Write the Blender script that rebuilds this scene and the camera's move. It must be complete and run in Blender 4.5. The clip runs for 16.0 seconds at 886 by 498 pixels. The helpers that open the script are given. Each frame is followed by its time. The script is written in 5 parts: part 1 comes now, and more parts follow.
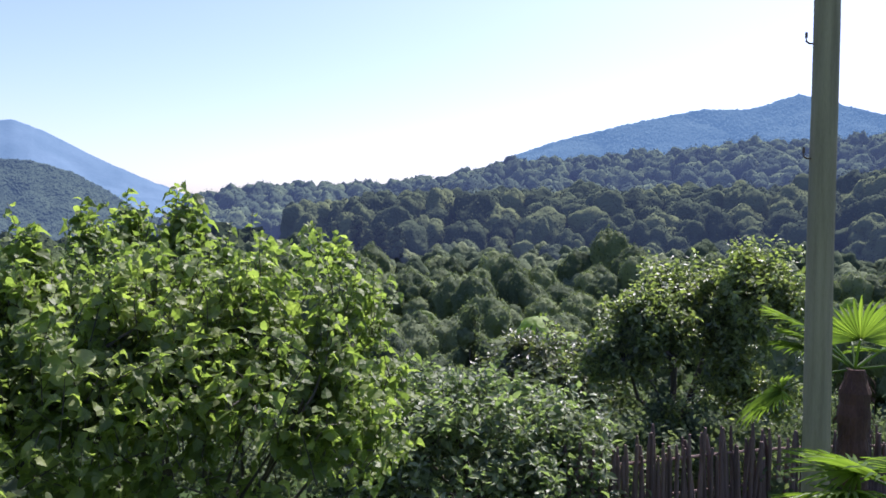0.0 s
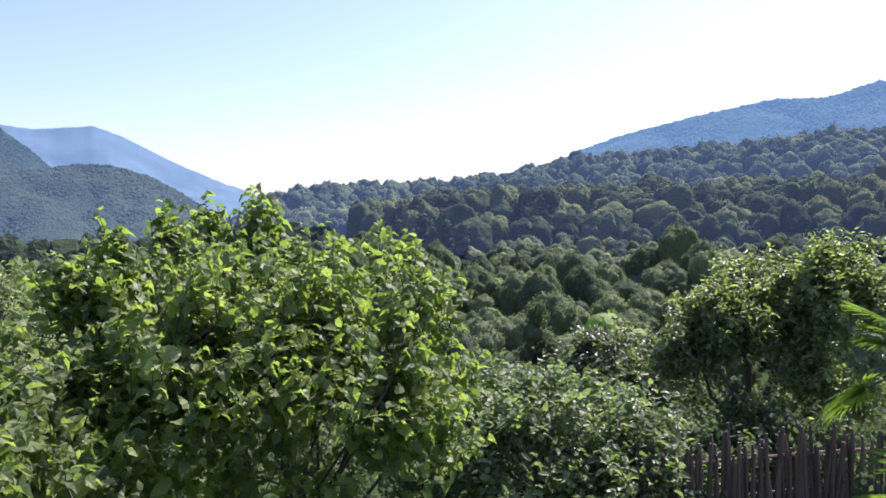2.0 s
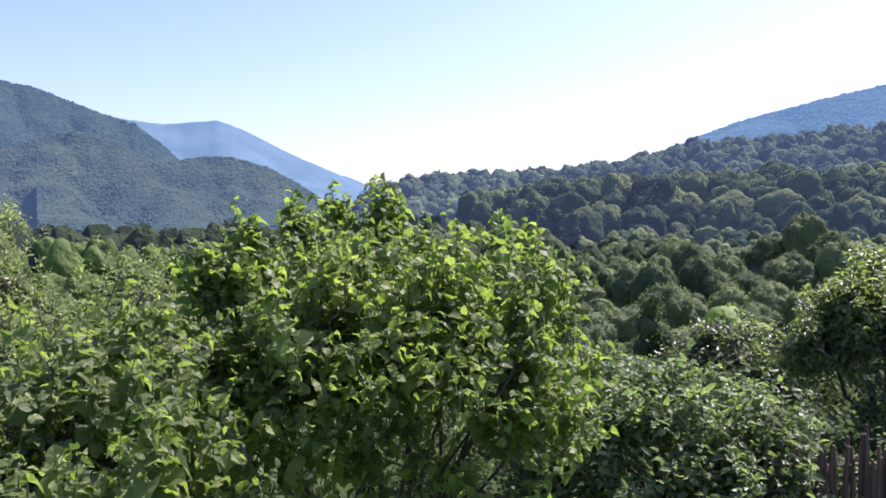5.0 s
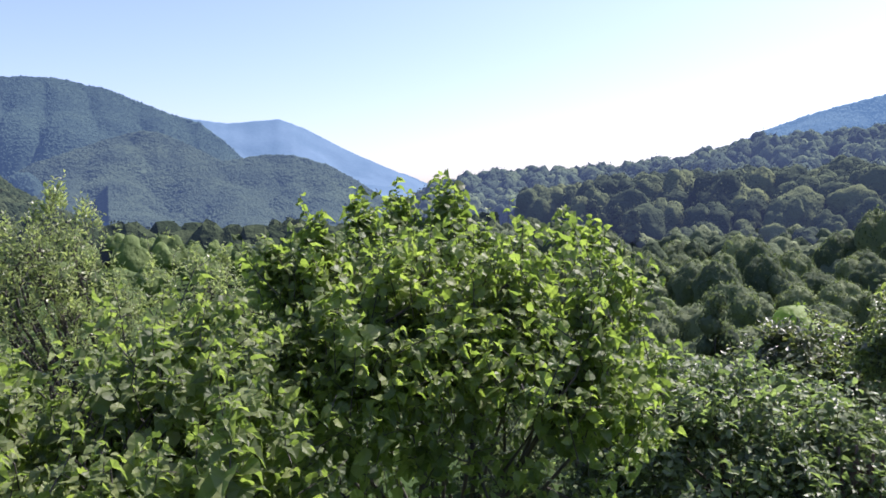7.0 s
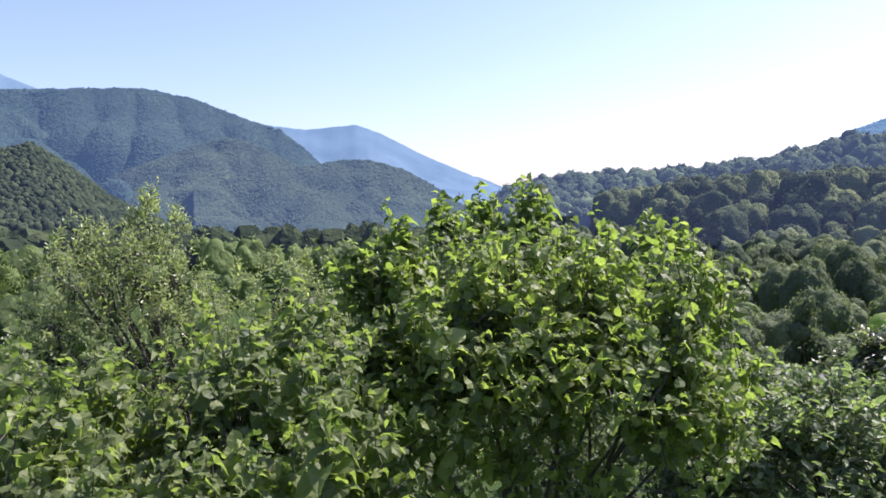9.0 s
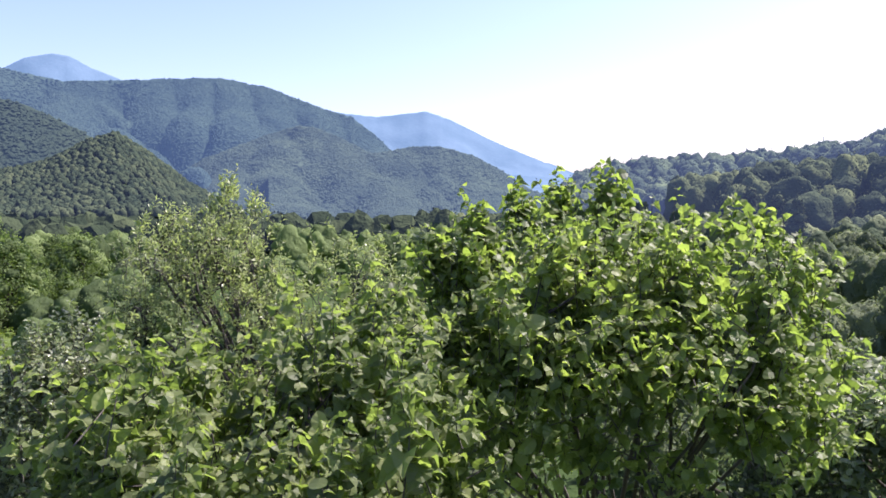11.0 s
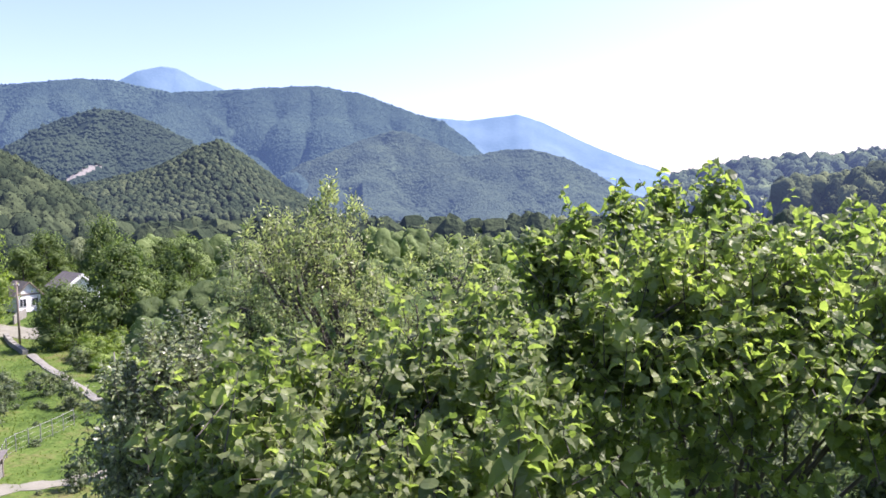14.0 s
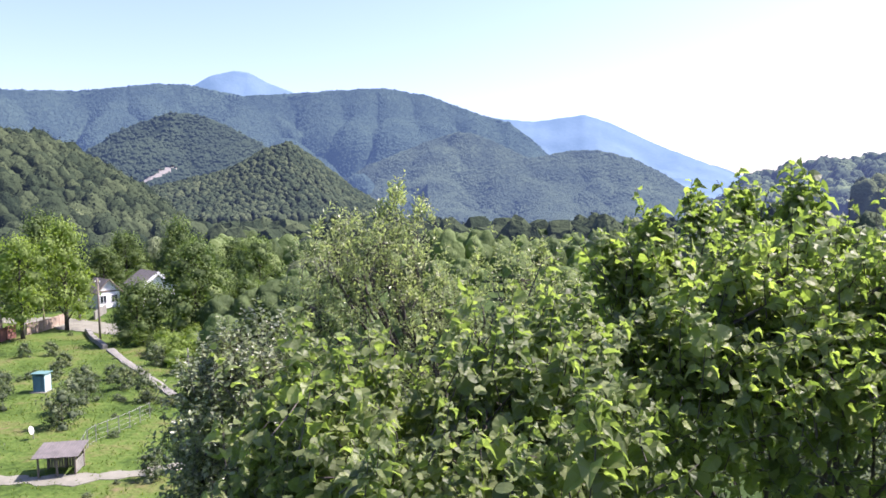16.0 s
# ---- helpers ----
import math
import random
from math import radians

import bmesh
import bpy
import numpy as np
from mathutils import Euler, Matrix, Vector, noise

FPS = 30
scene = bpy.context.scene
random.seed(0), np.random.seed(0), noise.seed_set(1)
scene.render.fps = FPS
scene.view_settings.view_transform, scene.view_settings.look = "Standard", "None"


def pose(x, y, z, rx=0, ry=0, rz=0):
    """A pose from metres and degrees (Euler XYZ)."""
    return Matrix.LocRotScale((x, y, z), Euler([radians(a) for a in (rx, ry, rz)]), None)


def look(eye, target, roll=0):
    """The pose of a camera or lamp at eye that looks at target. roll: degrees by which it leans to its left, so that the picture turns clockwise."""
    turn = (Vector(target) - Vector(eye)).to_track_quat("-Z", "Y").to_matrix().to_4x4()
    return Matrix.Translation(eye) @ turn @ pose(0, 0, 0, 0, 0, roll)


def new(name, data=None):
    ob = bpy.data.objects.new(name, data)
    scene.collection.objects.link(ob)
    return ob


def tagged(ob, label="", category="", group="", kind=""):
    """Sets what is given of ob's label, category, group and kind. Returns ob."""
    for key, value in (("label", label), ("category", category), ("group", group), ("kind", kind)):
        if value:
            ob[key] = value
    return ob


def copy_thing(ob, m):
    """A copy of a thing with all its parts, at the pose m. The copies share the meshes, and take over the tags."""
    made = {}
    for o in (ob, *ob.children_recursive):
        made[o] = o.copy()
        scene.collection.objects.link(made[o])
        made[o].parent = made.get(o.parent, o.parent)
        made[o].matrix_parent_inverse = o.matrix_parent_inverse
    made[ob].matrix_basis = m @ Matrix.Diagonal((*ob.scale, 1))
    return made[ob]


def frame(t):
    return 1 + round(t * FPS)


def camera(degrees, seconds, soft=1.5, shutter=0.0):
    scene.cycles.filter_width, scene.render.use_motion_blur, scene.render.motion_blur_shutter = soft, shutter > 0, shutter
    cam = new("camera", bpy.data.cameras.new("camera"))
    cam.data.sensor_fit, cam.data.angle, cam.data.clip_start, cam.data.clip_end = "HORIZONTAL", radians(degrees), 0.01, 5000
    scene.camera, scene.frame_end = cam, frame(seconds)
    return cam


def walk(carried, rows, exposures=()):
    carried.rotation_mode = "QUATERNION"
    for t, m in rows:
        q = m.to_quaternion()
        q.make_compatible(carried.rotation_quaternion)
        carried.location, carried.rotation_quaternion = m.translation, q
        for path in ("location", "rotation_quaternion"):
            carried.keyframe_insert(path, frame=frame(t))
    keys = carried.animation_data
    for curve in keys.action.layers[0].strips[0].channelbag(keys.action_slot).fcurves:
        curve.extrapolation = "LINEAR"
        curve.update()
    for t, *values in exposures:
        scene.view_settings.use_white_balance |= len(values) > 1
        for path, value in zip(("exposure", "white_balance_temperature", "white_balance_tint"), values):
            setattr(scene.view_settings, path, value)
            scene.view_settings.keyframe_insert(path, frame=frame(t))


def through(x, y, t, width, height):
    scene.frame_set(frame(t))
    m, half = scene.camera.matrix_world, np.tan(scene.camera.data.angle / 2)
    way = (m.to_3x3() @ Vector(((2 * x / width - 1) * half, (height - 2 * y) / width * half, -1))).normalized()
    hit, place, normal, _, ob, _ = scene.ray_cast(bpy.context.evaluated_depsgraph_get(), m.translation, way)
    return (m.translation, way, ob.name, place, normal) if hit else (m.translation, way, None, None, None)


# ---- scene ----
EYE = 4.2          # the balcony's eye level above the yard
VALLEY = -10.3     # level of the valley floor
cam = camera(60.33, 16.0, soft=1.65)
PATH = [  # seconds, x, y, z from the first eye, yaw, pitch, roll
    (0.0, -0.000, -0.000, 0.000, 0.00, -2.40, 0.28),
    (0.5, -0.006, -0.013, 0.009, 1.36, -2.60, -0.16),
    (1.0, -0.015, -0.026, 0.004, 2.06, -2.58, -0.10),
    (1.5, -0.022, -0.041, 0.005, 3.48, -2.29, -0.31),
    (2.0, -0.036, -0.045, 0.002, 4.86, -2.60, -0.53),
    (2.5, -0.045, -0.047, 0.001, 6.08, -2.95, -0.55),
    (3.0, -0.061, -0.050, -0.000, 7.17, -3.08, -0.74),
    (3.5, -0.082, -0.051, -0.000, 8.34, -3.32, -0.73),
    (4.0, -0.108, -0.053, -0.001, 10.24, -3.40, -0.66),
    (6.5, -0.185, -0.072, -0.003, 16.00, -3.37, -0.71),
    (7.0, -0.200, -0.077, -0.006, 17.38, -3.49, -0.73),
    (7.5, -0.217, -0.086, -0.003, 18.91, -3.20, -0.91),
    (8.0, -0.234, -0.100, -0.001, 20.51, -3.12, -0.99),
    (8.5, -0.251, -0.111, -0.002, 22.00, -3.06, -0.94),
    (9.0, -0.265, -0.116, -0.002, 22.99, -3.14, -1.03),
    (11.5, -0.353, -0.123, -0.011, 29.54, -3.99, -1.06),
    (12.0, -0.369, -0.133, -0.009, 30.67, -3.60, -1.04),
    (12.5, -0.377, -0.143, -0.008, 31.75, -3.45, -1.13),
    (13.0, -0.385, -0.155, -0.008, 33.10, -3.62, -0.89),
    (13.5, -0.396, -0.163, -0.008, 34.14, -3.37, -1.21),
    (14.0, -0.404, -0.166, -0.011, 35.10, -3.65, -1.46),
    (14.5, -0.416, -0.168, -0.010, 36.25, -3.40, -1.58),
    (15.0, -0.429, -0.169, -0.006, 37.36, -3.55, -1.94),
    (15.5, -0.442, -0.171, -0.006, 38.09, -3.44, -1.62),
    (16.0, -0.456, -0.179, -0.009, 39.95, -3.44, -1.36),
]
walk(cam, [(t, pose(x, y, EYE + z, 90 + pitch, 0, yaw) @ pose(0, 0, 0, 0, 0, roll))
           for t, x, y, z, yaw, pitch, roll in PATH], exposures=[(0.0, 1.0, 5900, 21), (1.5, 1.09, 5950, 21), (3.5, 1.09, 6000, 21), (7.0, 1.05, 6050, 21), (9.2, 1.09, 6080, 21), (11.5, 1.38, 6180, 25), (13.0, 1.49, 6180, 26), (16.0, 1.53, 6180, 26)])

# ---- sky and sun ----
SUN_AZ, SUN_EL = 37.0, 52.5
world = bpy.data.worlds.new("sky")
scene.world = world
world.use_nodes = True
wn, wl = world.node_tree.nodes, world.node_tree.links
sky = wn.new("ShaderNodeTexSky")
sky.sky_type = "NISHITA"
sky.sun_disc = False
sky.sun_elevation, sky.sun_rotation = radians(SUN_EL), radians(SUN_AZ)
sky.air_density, sky.dust_density, sky.ozone_density = 1.0, 1.3, 2.3
wn["Background"].inputs["Strength"].default_value = 0.103
hue = wn.new("ShaderNodeMix")  # a hazy summer sky, less green than clean air
hue.data_type, hue.blend_type = "RGBA", "MULTIPLY"
hue.inputs["Factor"].default_value = 1.0
hue.inputs[7].default_value = (1.035, 0.966, 1.05, 1)
wl.new(sky.outputs["Color"], hue.inputs[6])
wl.new(hue.outputs[2], wn["Background"].inputs["Color"])
sun_data = bpy.data.lights.new("sun", "SUN")
sun_data.energy, sun_data.angle, sun_data.color = 5.0, radians(0.6), (1.0, 0.93, 0.82)
sun = new("sun", sun_data)
sun.matrix_world = look((0, 0, 60), (-math.sin(radians(SUN_AZ)) * math.cos(radians(SUN_EL)),
                                      -math.cos(radians(SUN_AZ)) * math.cos(radians(SUN_EL)), 60 - math.sin(radians(SUN_EL))))


# ---- materials ----
def nodes_of(name):
    m = bpy.data.materials.new(name)
    m.use_nodes = True
    return m, m.node_tree.nodes, m.node_tree.links


def ramp(n, stops):
    r = n.new("ShaderNodeValToRGB")
    while len(r.color_ramp.elements) < len(stops):
        r.color_ramp.elements.new(0.5)
    for e, (p, c) in zip(r.color_ramp.elements, stops):
        e.position, e.color = p, (*c, 1)
    return r


def surface(name, stops, scale=3.0, fine=40.0, rough=0.8, bump=0.3, stretch=(1, 1, 1), metal=0.0, depth=0.02, island=False):
    """Two sizes of mottling through a colour ramp, with fine relief."""
    m, n, l = nodes_of(name)
    geo, mapping = n.new("ShaderNodeNewGeometry"), n.new("ShaderNodeMapping")
    mapping.inputs["Scale"].default_value = stretch
    l.new(geo.outputs["Position"], mapping.inputs["Vector"])
    big, small = n.new("ShaderNodeTexNoise"), n.new("ShaderNodeTexNoise")
    for tex, s, d in ((big, scale, 5), (small, fine, 3)):
        tex.inputs["Scale"].default_value, tex.inputs["Detail"].default_value = s, d
        l.new(mapping.outputs["Vector"], tex.inputs["Vector"])
    mix = n.new("ShaderNodeMix")
    mix.inputs["Factor"].default_value = 0.35
    l.new(big.outputs["Fac"], mix.inputs["A"])
    l.new(small.outputs["Fac"], mix.inputs["B"])
    value = mix.outputs["Result"]
    if island:
        info, add = n.new("ShaderNodeObjectInfo"), n.new("ShaderNodeMath")
        add.operation = "MULTIPLY_ADD"
        add.inputs[1].default_value, add.inputs[2].default_value = 0.3, -0.15
        l.new(info.outputs["Random"], add.inputs[0])
        plus = n.new("ShaderNodeMath")
        l.new(add.outputs[0], plus.inputs[0])
        l.new(value, plus.inputs[1])
        value = plus.outputs[0]
    colours = ramp(n, stops)
    l.new(value, colours.inputs["Fac"])
    b = n["Principled BSDF"]
    b.inputs["Roughness"].default_value, b.inputs["Metallic"].default_value = rough, metal
    l.new(colours.outputs["Color"], b.inputs["Base Color"])
    relief = n.new("ShaderNodeBump")
    relief.inputs["Strength"].default_value, relief.inputs["Distance"].default_value = bump, depth
    l.new(mix.outputs["Result"], relief.inputs["Height"])
    l.new(relief.outputs["Normal"], b.inputs["Normal"])
    return m


def foliage(name, dark, mid, light, through, share=0.45, rough=0.42, patch=0.25, gloss=0.5, haze_glow=0.0, relief=0.0):
    """Leaves that differ one by one and branch by branch, shine a little and let light through; distant woods get their
    haze painted in as emission.
    """
    m, n, l = nodes_of(name)
    geo, info, tex = n.new("ShaderNodeNewGeometry"), n.new("ShaderNodeObjectInfo"), n.new("ShaderNodeTexNoise")
    tex.inputs["Scale"].default_value, tex.inputs["Detail"].default_value = patch, 3
    l.new(geo.outputs["Position"], tex.inputs["Vector"])
    add, part_of = n.new("ShaderNodeMath"), n.new("ShaderNodeMath")
    l.new(geo.outputs["Random Per Island"], add.inputs[0])
    l.new(info.outputs["Random"], add.inputs[1])
    part_of.operation = "FRACT"
    l.new(add.outputs[0], part_of.inputs[0])
    mix = n.new("ShaderNodeMix")
    mix.inputs["Factor"].default_value = 0.5
    l.new(part_of.outputs[0], mix.inputs["A"])
    l.new(tex.outputs["Fac"], mix.inputs["B"])
    colours = ramp(n, [(0.22, dark), (0.5, mid), (0.8, light)])
    l.new(mix.outputs["Result"], colours.inputs["Fac"])
    b = n["Principled BSDF"]
    b.inputs["Roughness"].default_value = rough
    b.inputs["Specular IOR Level"].default_value = gloss
    l.new(colours.outputs["Color"], b.inputs["Base Color"])
    # violet-blue emission paints the haze lying before distant woods
    b.inputs["Emission Color"].default_value, b.inputs["Emission Strength"].default_value = (0.32, 0.42, 0.9, 1), haze_glow
    if relief > 0:
        leafy, swell = n.new("ShaderNodeTexNoise"), n.new("ShaderNodeBump")
        leafy.inputs["Scale"].default_value, leafy.inputs["Detail"].default_value = relief, 4
        swell.inputs["Strength"].default_value, swell.inputs["Distance"].default_value = 1.0, 0.55 / relief
        l.new(geo.outputs["Position"], leafy.inputs["Vector"])
        l.new(leafy.outputs["Fac"], swell.inputs["Height"])
        l.new(swell.outputs["Normal"], b.inputs["Normal"])
    if share > 0:
        glow, tint, blend = n.new("ShaderNodeBsdfTranslucent"), n.new("ShaderNodeMix"), n.new("ShaderNodeMixShader")
        tint.data_type, tint.blend_type = "RGBA", "MULTIPLY"
        tint.inputs["Factor"].default_value = 1.0
        tint.inputs[7].default_value = (*through, 1)
        l.new(colours.outputs["Color"], tint.inputs[6])
        l.new(tint.outputs[2], glow.inputs["Color"])
        blend.inputs["Fac"].default_value = share
        l.new(b.outputs["BSDF"], blend.inputs[1])
        l.new(glow.outputs["BSDF"], blend.inputs[2])
        l.new(blend.outputs["Shader"], n["Material Output"].inputs["Surface"])
    return m


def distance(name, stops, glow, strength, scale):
    """A far wooded backdrop; even emission stands in for the haze before it."""
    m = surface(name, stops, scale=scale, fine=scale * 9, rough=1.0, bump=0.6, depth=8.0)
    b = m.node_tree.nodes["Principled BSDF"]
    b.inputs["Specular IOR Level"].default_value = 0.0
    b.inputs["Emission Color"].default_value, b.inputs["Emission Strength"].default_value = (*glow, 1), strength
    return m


HAZEL = foliage("hazel_leaf", (0.076, 0.102, 0.038), (0.142, 0.178, 0.066), (0.24, 0.272, 0.112), (1.85, 2.2, 0.85), 0.5, 0.48, 1.2, 0.3)
HAZEL_PALE = foliage("pale_hazel_leaf", (0.069, 0.092, 0.038), (0.131, 0.161, 0.067), (0.222, 0.252, 0.107), (1.8, 2.15, 0.85), 0.5, 0.48, 1.2, 0.27)
LOWSHRUB = foliage("bushy_leaf", (0.085, 0.106, 0.062), (0.152, 0.182, 0.102), (0.25, 0.28, 0.16), (1.7, 2.1, 0.9), 0.4, 0.46, 1.5, 0.4)
VINE = foliage("vine_leaf", (0.068, 0.088, 0.046), (0.142, 0.168, 0.08), (0.272, 0.302, 0.145), (2.0, 2.3, 0.9), 0.45, 0.4, 1.0, 0.55)
DARKSHRUB = foliage("dark_shrub_leaf", (0.036, 0.048, 0.03), (0.08, 0.098, 0.052), (0.19, 0.21, 0.115), (1.8, 2.0, 0.9), 0.36, 0.4, 1.0, 0.5)
PEAR = foliage("pear_leaf", (0.152, 0.18, 0.082), (0.236, 0.268, 0.122), (0.345, 0.375, 0.18), (1.5, 1.7, 1.0), 0.5, 0.36, 0.8, 0.65)
PLUM = foliage("plum_leaf", (0.075, 0.095, 0.055), (0.15, 0.178, 0.095), (0.26, 0.285, 0.165), (1.6, 1.85, 0.95), 0.4, 0.36, 0.8, 0.6)
PALM = foliage("palm_leaf", (0.045, 0.075, 0.02), (0.075, 0.122, 0.03), (0.118, 0.175, 0.044), (2.3, 2.4, 0.8), 0.45, 0.45, 2.0, 0.35)
TREE_DARK = foliage("dark_tree_leaf", (0.053, 0.071, 0.046), (0.096, 0.121, 0.07), (0.156, 0.184, 0.1), (1.8, 2.0, 1.1), 0.3, 0.8, 0.12, 0.08, relief=1.3)
TREE_MID = foliage("tree_leaf", (0.069, 0.09, 0.054), (0.122, 0.151, 0.084), (0.197, 0.226, 0.12), (1.8, 2.0, 1.0), 0.3, 0.8, 0.12, 0.08, relief=1.3)
TREE_LIGHT = foliage("bright_tree_leaf", (0.08, 0.118, 0.03), (0.14, 0.195, 0.05), (0.22, 0.285, 0.08), (2.0, 2.2, 0.8), 0.42, 0.6, 0.3, 0.25, relief=1.6)
VALLEY_LEAF = foliage("valley_woods_leaf", (0.052, 0.069, 0.045), (0.094, 0.117, 0.073), (0.156, 0.18, 0.106), (1.0, 1.0, 1.0), 0.0, 1.0, 0.08, 0.0, relief=1.1)
# near hill, skyline, oak and cone hill leaves glow faintly as painted haze
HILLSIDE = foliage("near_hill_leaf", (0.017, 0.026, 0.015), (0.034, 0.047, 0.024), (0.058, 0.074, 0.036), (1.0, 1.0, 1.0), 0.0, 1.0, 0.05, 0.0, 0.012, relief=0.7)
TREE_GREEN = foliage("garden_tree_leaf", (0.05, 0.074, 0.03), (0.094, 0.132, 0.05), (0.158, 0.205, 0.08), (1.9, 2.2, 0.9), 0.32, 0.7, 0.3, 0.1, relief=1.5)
WOODS_HAZED = foliage("hazed_woods_leaf", (0.038, 0.056, 0.038), (0.065, 0.09, 0.052), (0.105, 0.135, 0.066), (1.0, 1.0, 1.0), 0.0, 1.0, 0.05, 0.0, 0.068, relief=0.7)
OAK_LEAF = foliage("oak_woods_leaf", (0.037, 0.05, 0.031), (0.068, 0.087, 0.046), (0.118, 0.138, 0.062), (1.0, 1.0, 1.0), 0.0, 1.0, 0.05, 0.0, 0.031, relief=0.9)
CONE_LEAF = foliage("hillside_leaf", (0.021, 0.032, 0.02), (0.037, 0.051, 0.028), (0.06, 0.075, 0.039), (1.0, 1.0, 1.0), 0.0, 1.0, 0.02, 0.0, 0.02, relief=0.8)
BARK = surface("bark", [(0.3, (0.03, 0.026, 0.022)), (0.7, (0.095, 0.083, 0.07))], 6, 60, 0.9, 0.8, (1, 1, 0.25))
POLE_WOOD = surface("weathered_pole", [(0.3, (0.175, 0.152, 0.09)), (0.55, (0.285, 0.25, 0.15)), (0.8, (0.39, 0.345, 0.215))], 2.5, 45, 0.85, 0.6, (6, 6, 0.35))
FIBRE = surface("palm_fibre", [(0.3, (0.04, 0.02, 0.017)), (0.7, (0.12, 0.064, 0.05))], 9, 70, 0.95, 1.0, (1, 1, 0.3))
STAKE = surface("grey_stake", [(0.3, (0.078, 0.05, 0.046)), (0.7, (0.17, 0.114, 0.1))], 3, 50, 0.9, 0.6, (5, 5, 0.5), island=True)
GRASS = surface("meadow", [(0.34, (0.024, 0.042, 0.011)), (0.43, (0.045, 0.078, 0.017)), (0.52, (0.072, 0.112, 0.025)), (0.62, (0.1, 0.112, 0.038)), (0.7, (0.13, 0.11, 0.058))], 0.22, 1.9, 0.95, 1.0, depth=0.6)
GRASS_BLADE = foliage("grass_blade", (0.06, 0.095, 0.02), (0.105, 0.15, 0.034), (0.16, 0.2, 0.05), (1.8, 2.0, 0.8), 0.4, 0.6, 0.25, 0.2)
FOREST_FLOOR = surface("forest_floor", [(0.3, (0.02, 0.035, 0.012)), (0.7, (0.05, 0.08, 0.025))], 0.1, 1.5, 1.0, 0.8, depth=0.5)
for dull in (GRASS, FOREST_FLOOR):
    dull.node_tree.nodes["Principled BSDF"].inputs["Specular IOR Level"].default_value = 0.05
BARE_ROCK = surface("bare_rock", [(0.3, (0.15, 0.145, 0.14)), (0.7, (0.25, 0.24, 0.23))], 0.05, 0.6, 1.0, 0.5, depth=2.0)
GRAVEL = surface("gravel", [(0.3, (0.10, 0.102, 0.075)), (0.7, (0.22, 0.214, 0.17))], 0.7, 14, 0.95, 0.8, depth=0.05)
CONCRETE = surface("concrete", [(0.3, (0.12, 0.118, 0.102)), (0.7, (0.21, 0.205, 0.18))], 1.2, 18, 0.9, 0.4)
PLASTER = surface("white_plaster", [(0.3, (0.62, 0.62, 0.60)), (0.7, (0.80, 0.80, 0.78))], 1.0, 12, 0.85, 0.2)
SLATE = surface("grey_roofing", [(0.3, (0.07, 0.065, 0.06)), (0.7, (0.15, 0.135, 0.125))], 1.5, 15, 0.8, 0.5)
BRICK_RED = surface("red_masonry", [(0.3, (0.13, 0.055, 0.045)), (0.7, (0.21, 0.10, 0.08))], 1.5, 15, 0.9, 0.4)
TAN_WALL = surface("tan_masonry", [(0.3, (0.22, 0.17, 0.13)), (0.7, (0.34, 0.27, 0.21))], 1.5, 15, 0.9, 0.4)
LIT_TEAL = surface("lit_teal_paint", [(0.3, (0.32, 0.46, 0.46)), (0.7, (0.45, 0.58, 0.57))], 2, 20, 0.6, 0.2)
BLUE_PAINT = surface("blue_paint", [(0.3, (0.05, 0.12, 0.17)), (0.7, (0.09, 0.20, 0.26))], 2, 20, 0.6, 0.2)
TEAL_ROOF = surface("teal_sheet", [(0.3, (0.08, 0.165, 0.15)), (0.7, (0.13, 0.235, 0.215))], 2, 20, 0.5, 0.2)
OLD_WOOD = surface("old_boards", [(0.3, (0.09, 0.075, 0.06)), (0.7, (0.24, 0.20, 0.165))], 2.5, 30, 0.9, 0.6, (4, 4, 0.5))
DARK_GLASS = surface("window_glass", [(0.3, (0.02, 0.025, 0.03)), (0.7, (0.04, 0.05, 0.06))], 1, 5, 0.08, 0.0)
STEEL = surface("galvanised_steel", [(0.3, (0.22, 0.22, 0.21)), (0.7, (0.36, 0.36, 0.35))], 4, 40, 0.5, 0.2, metal=0.6)
RUST = surface("rusty_iron", [(0.3, (0.05, 0.04, 0.035)), (0.7, (0.16, 0.11, 0.08))], 8, 60, 0.8, 0.4)
WHITE_PAINT = surface("white_enamel", [(0.3, (0.66, 0.66, 0.64)), (0.7, (0.8, 0.8, 0.79))], 3, 20, 0.4, 0.1)
# blue haze over the far ridges is put into base colour and emission
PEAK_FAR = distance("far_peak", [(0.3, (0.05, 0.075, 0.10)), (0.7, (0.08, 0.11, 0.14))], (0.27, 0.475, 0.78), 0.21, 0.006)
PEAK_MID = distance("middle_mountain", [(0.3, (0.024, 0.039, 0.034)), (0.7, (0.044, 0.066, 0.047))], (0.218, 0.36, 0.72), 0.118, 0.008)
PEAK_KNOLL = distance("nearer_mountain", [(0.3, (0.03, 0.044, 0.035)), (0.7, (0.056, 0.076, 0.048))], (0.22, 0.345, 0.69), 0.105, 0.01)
PEAK_RIGHT = distance("hazed_ridge", [(0.3, (0.03, 0.045, 0.05)), (0.7, (0.055, 0.075, 0.07))], (0.22, 0.41, 0.72), 0.27, 0.01)
# this hill and the distant valley woods carry painted haze as bluish emission
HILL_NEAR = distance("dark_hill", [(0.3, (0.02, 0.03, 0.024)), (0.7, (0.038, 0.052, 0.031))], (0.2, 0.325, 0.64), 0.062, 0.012)


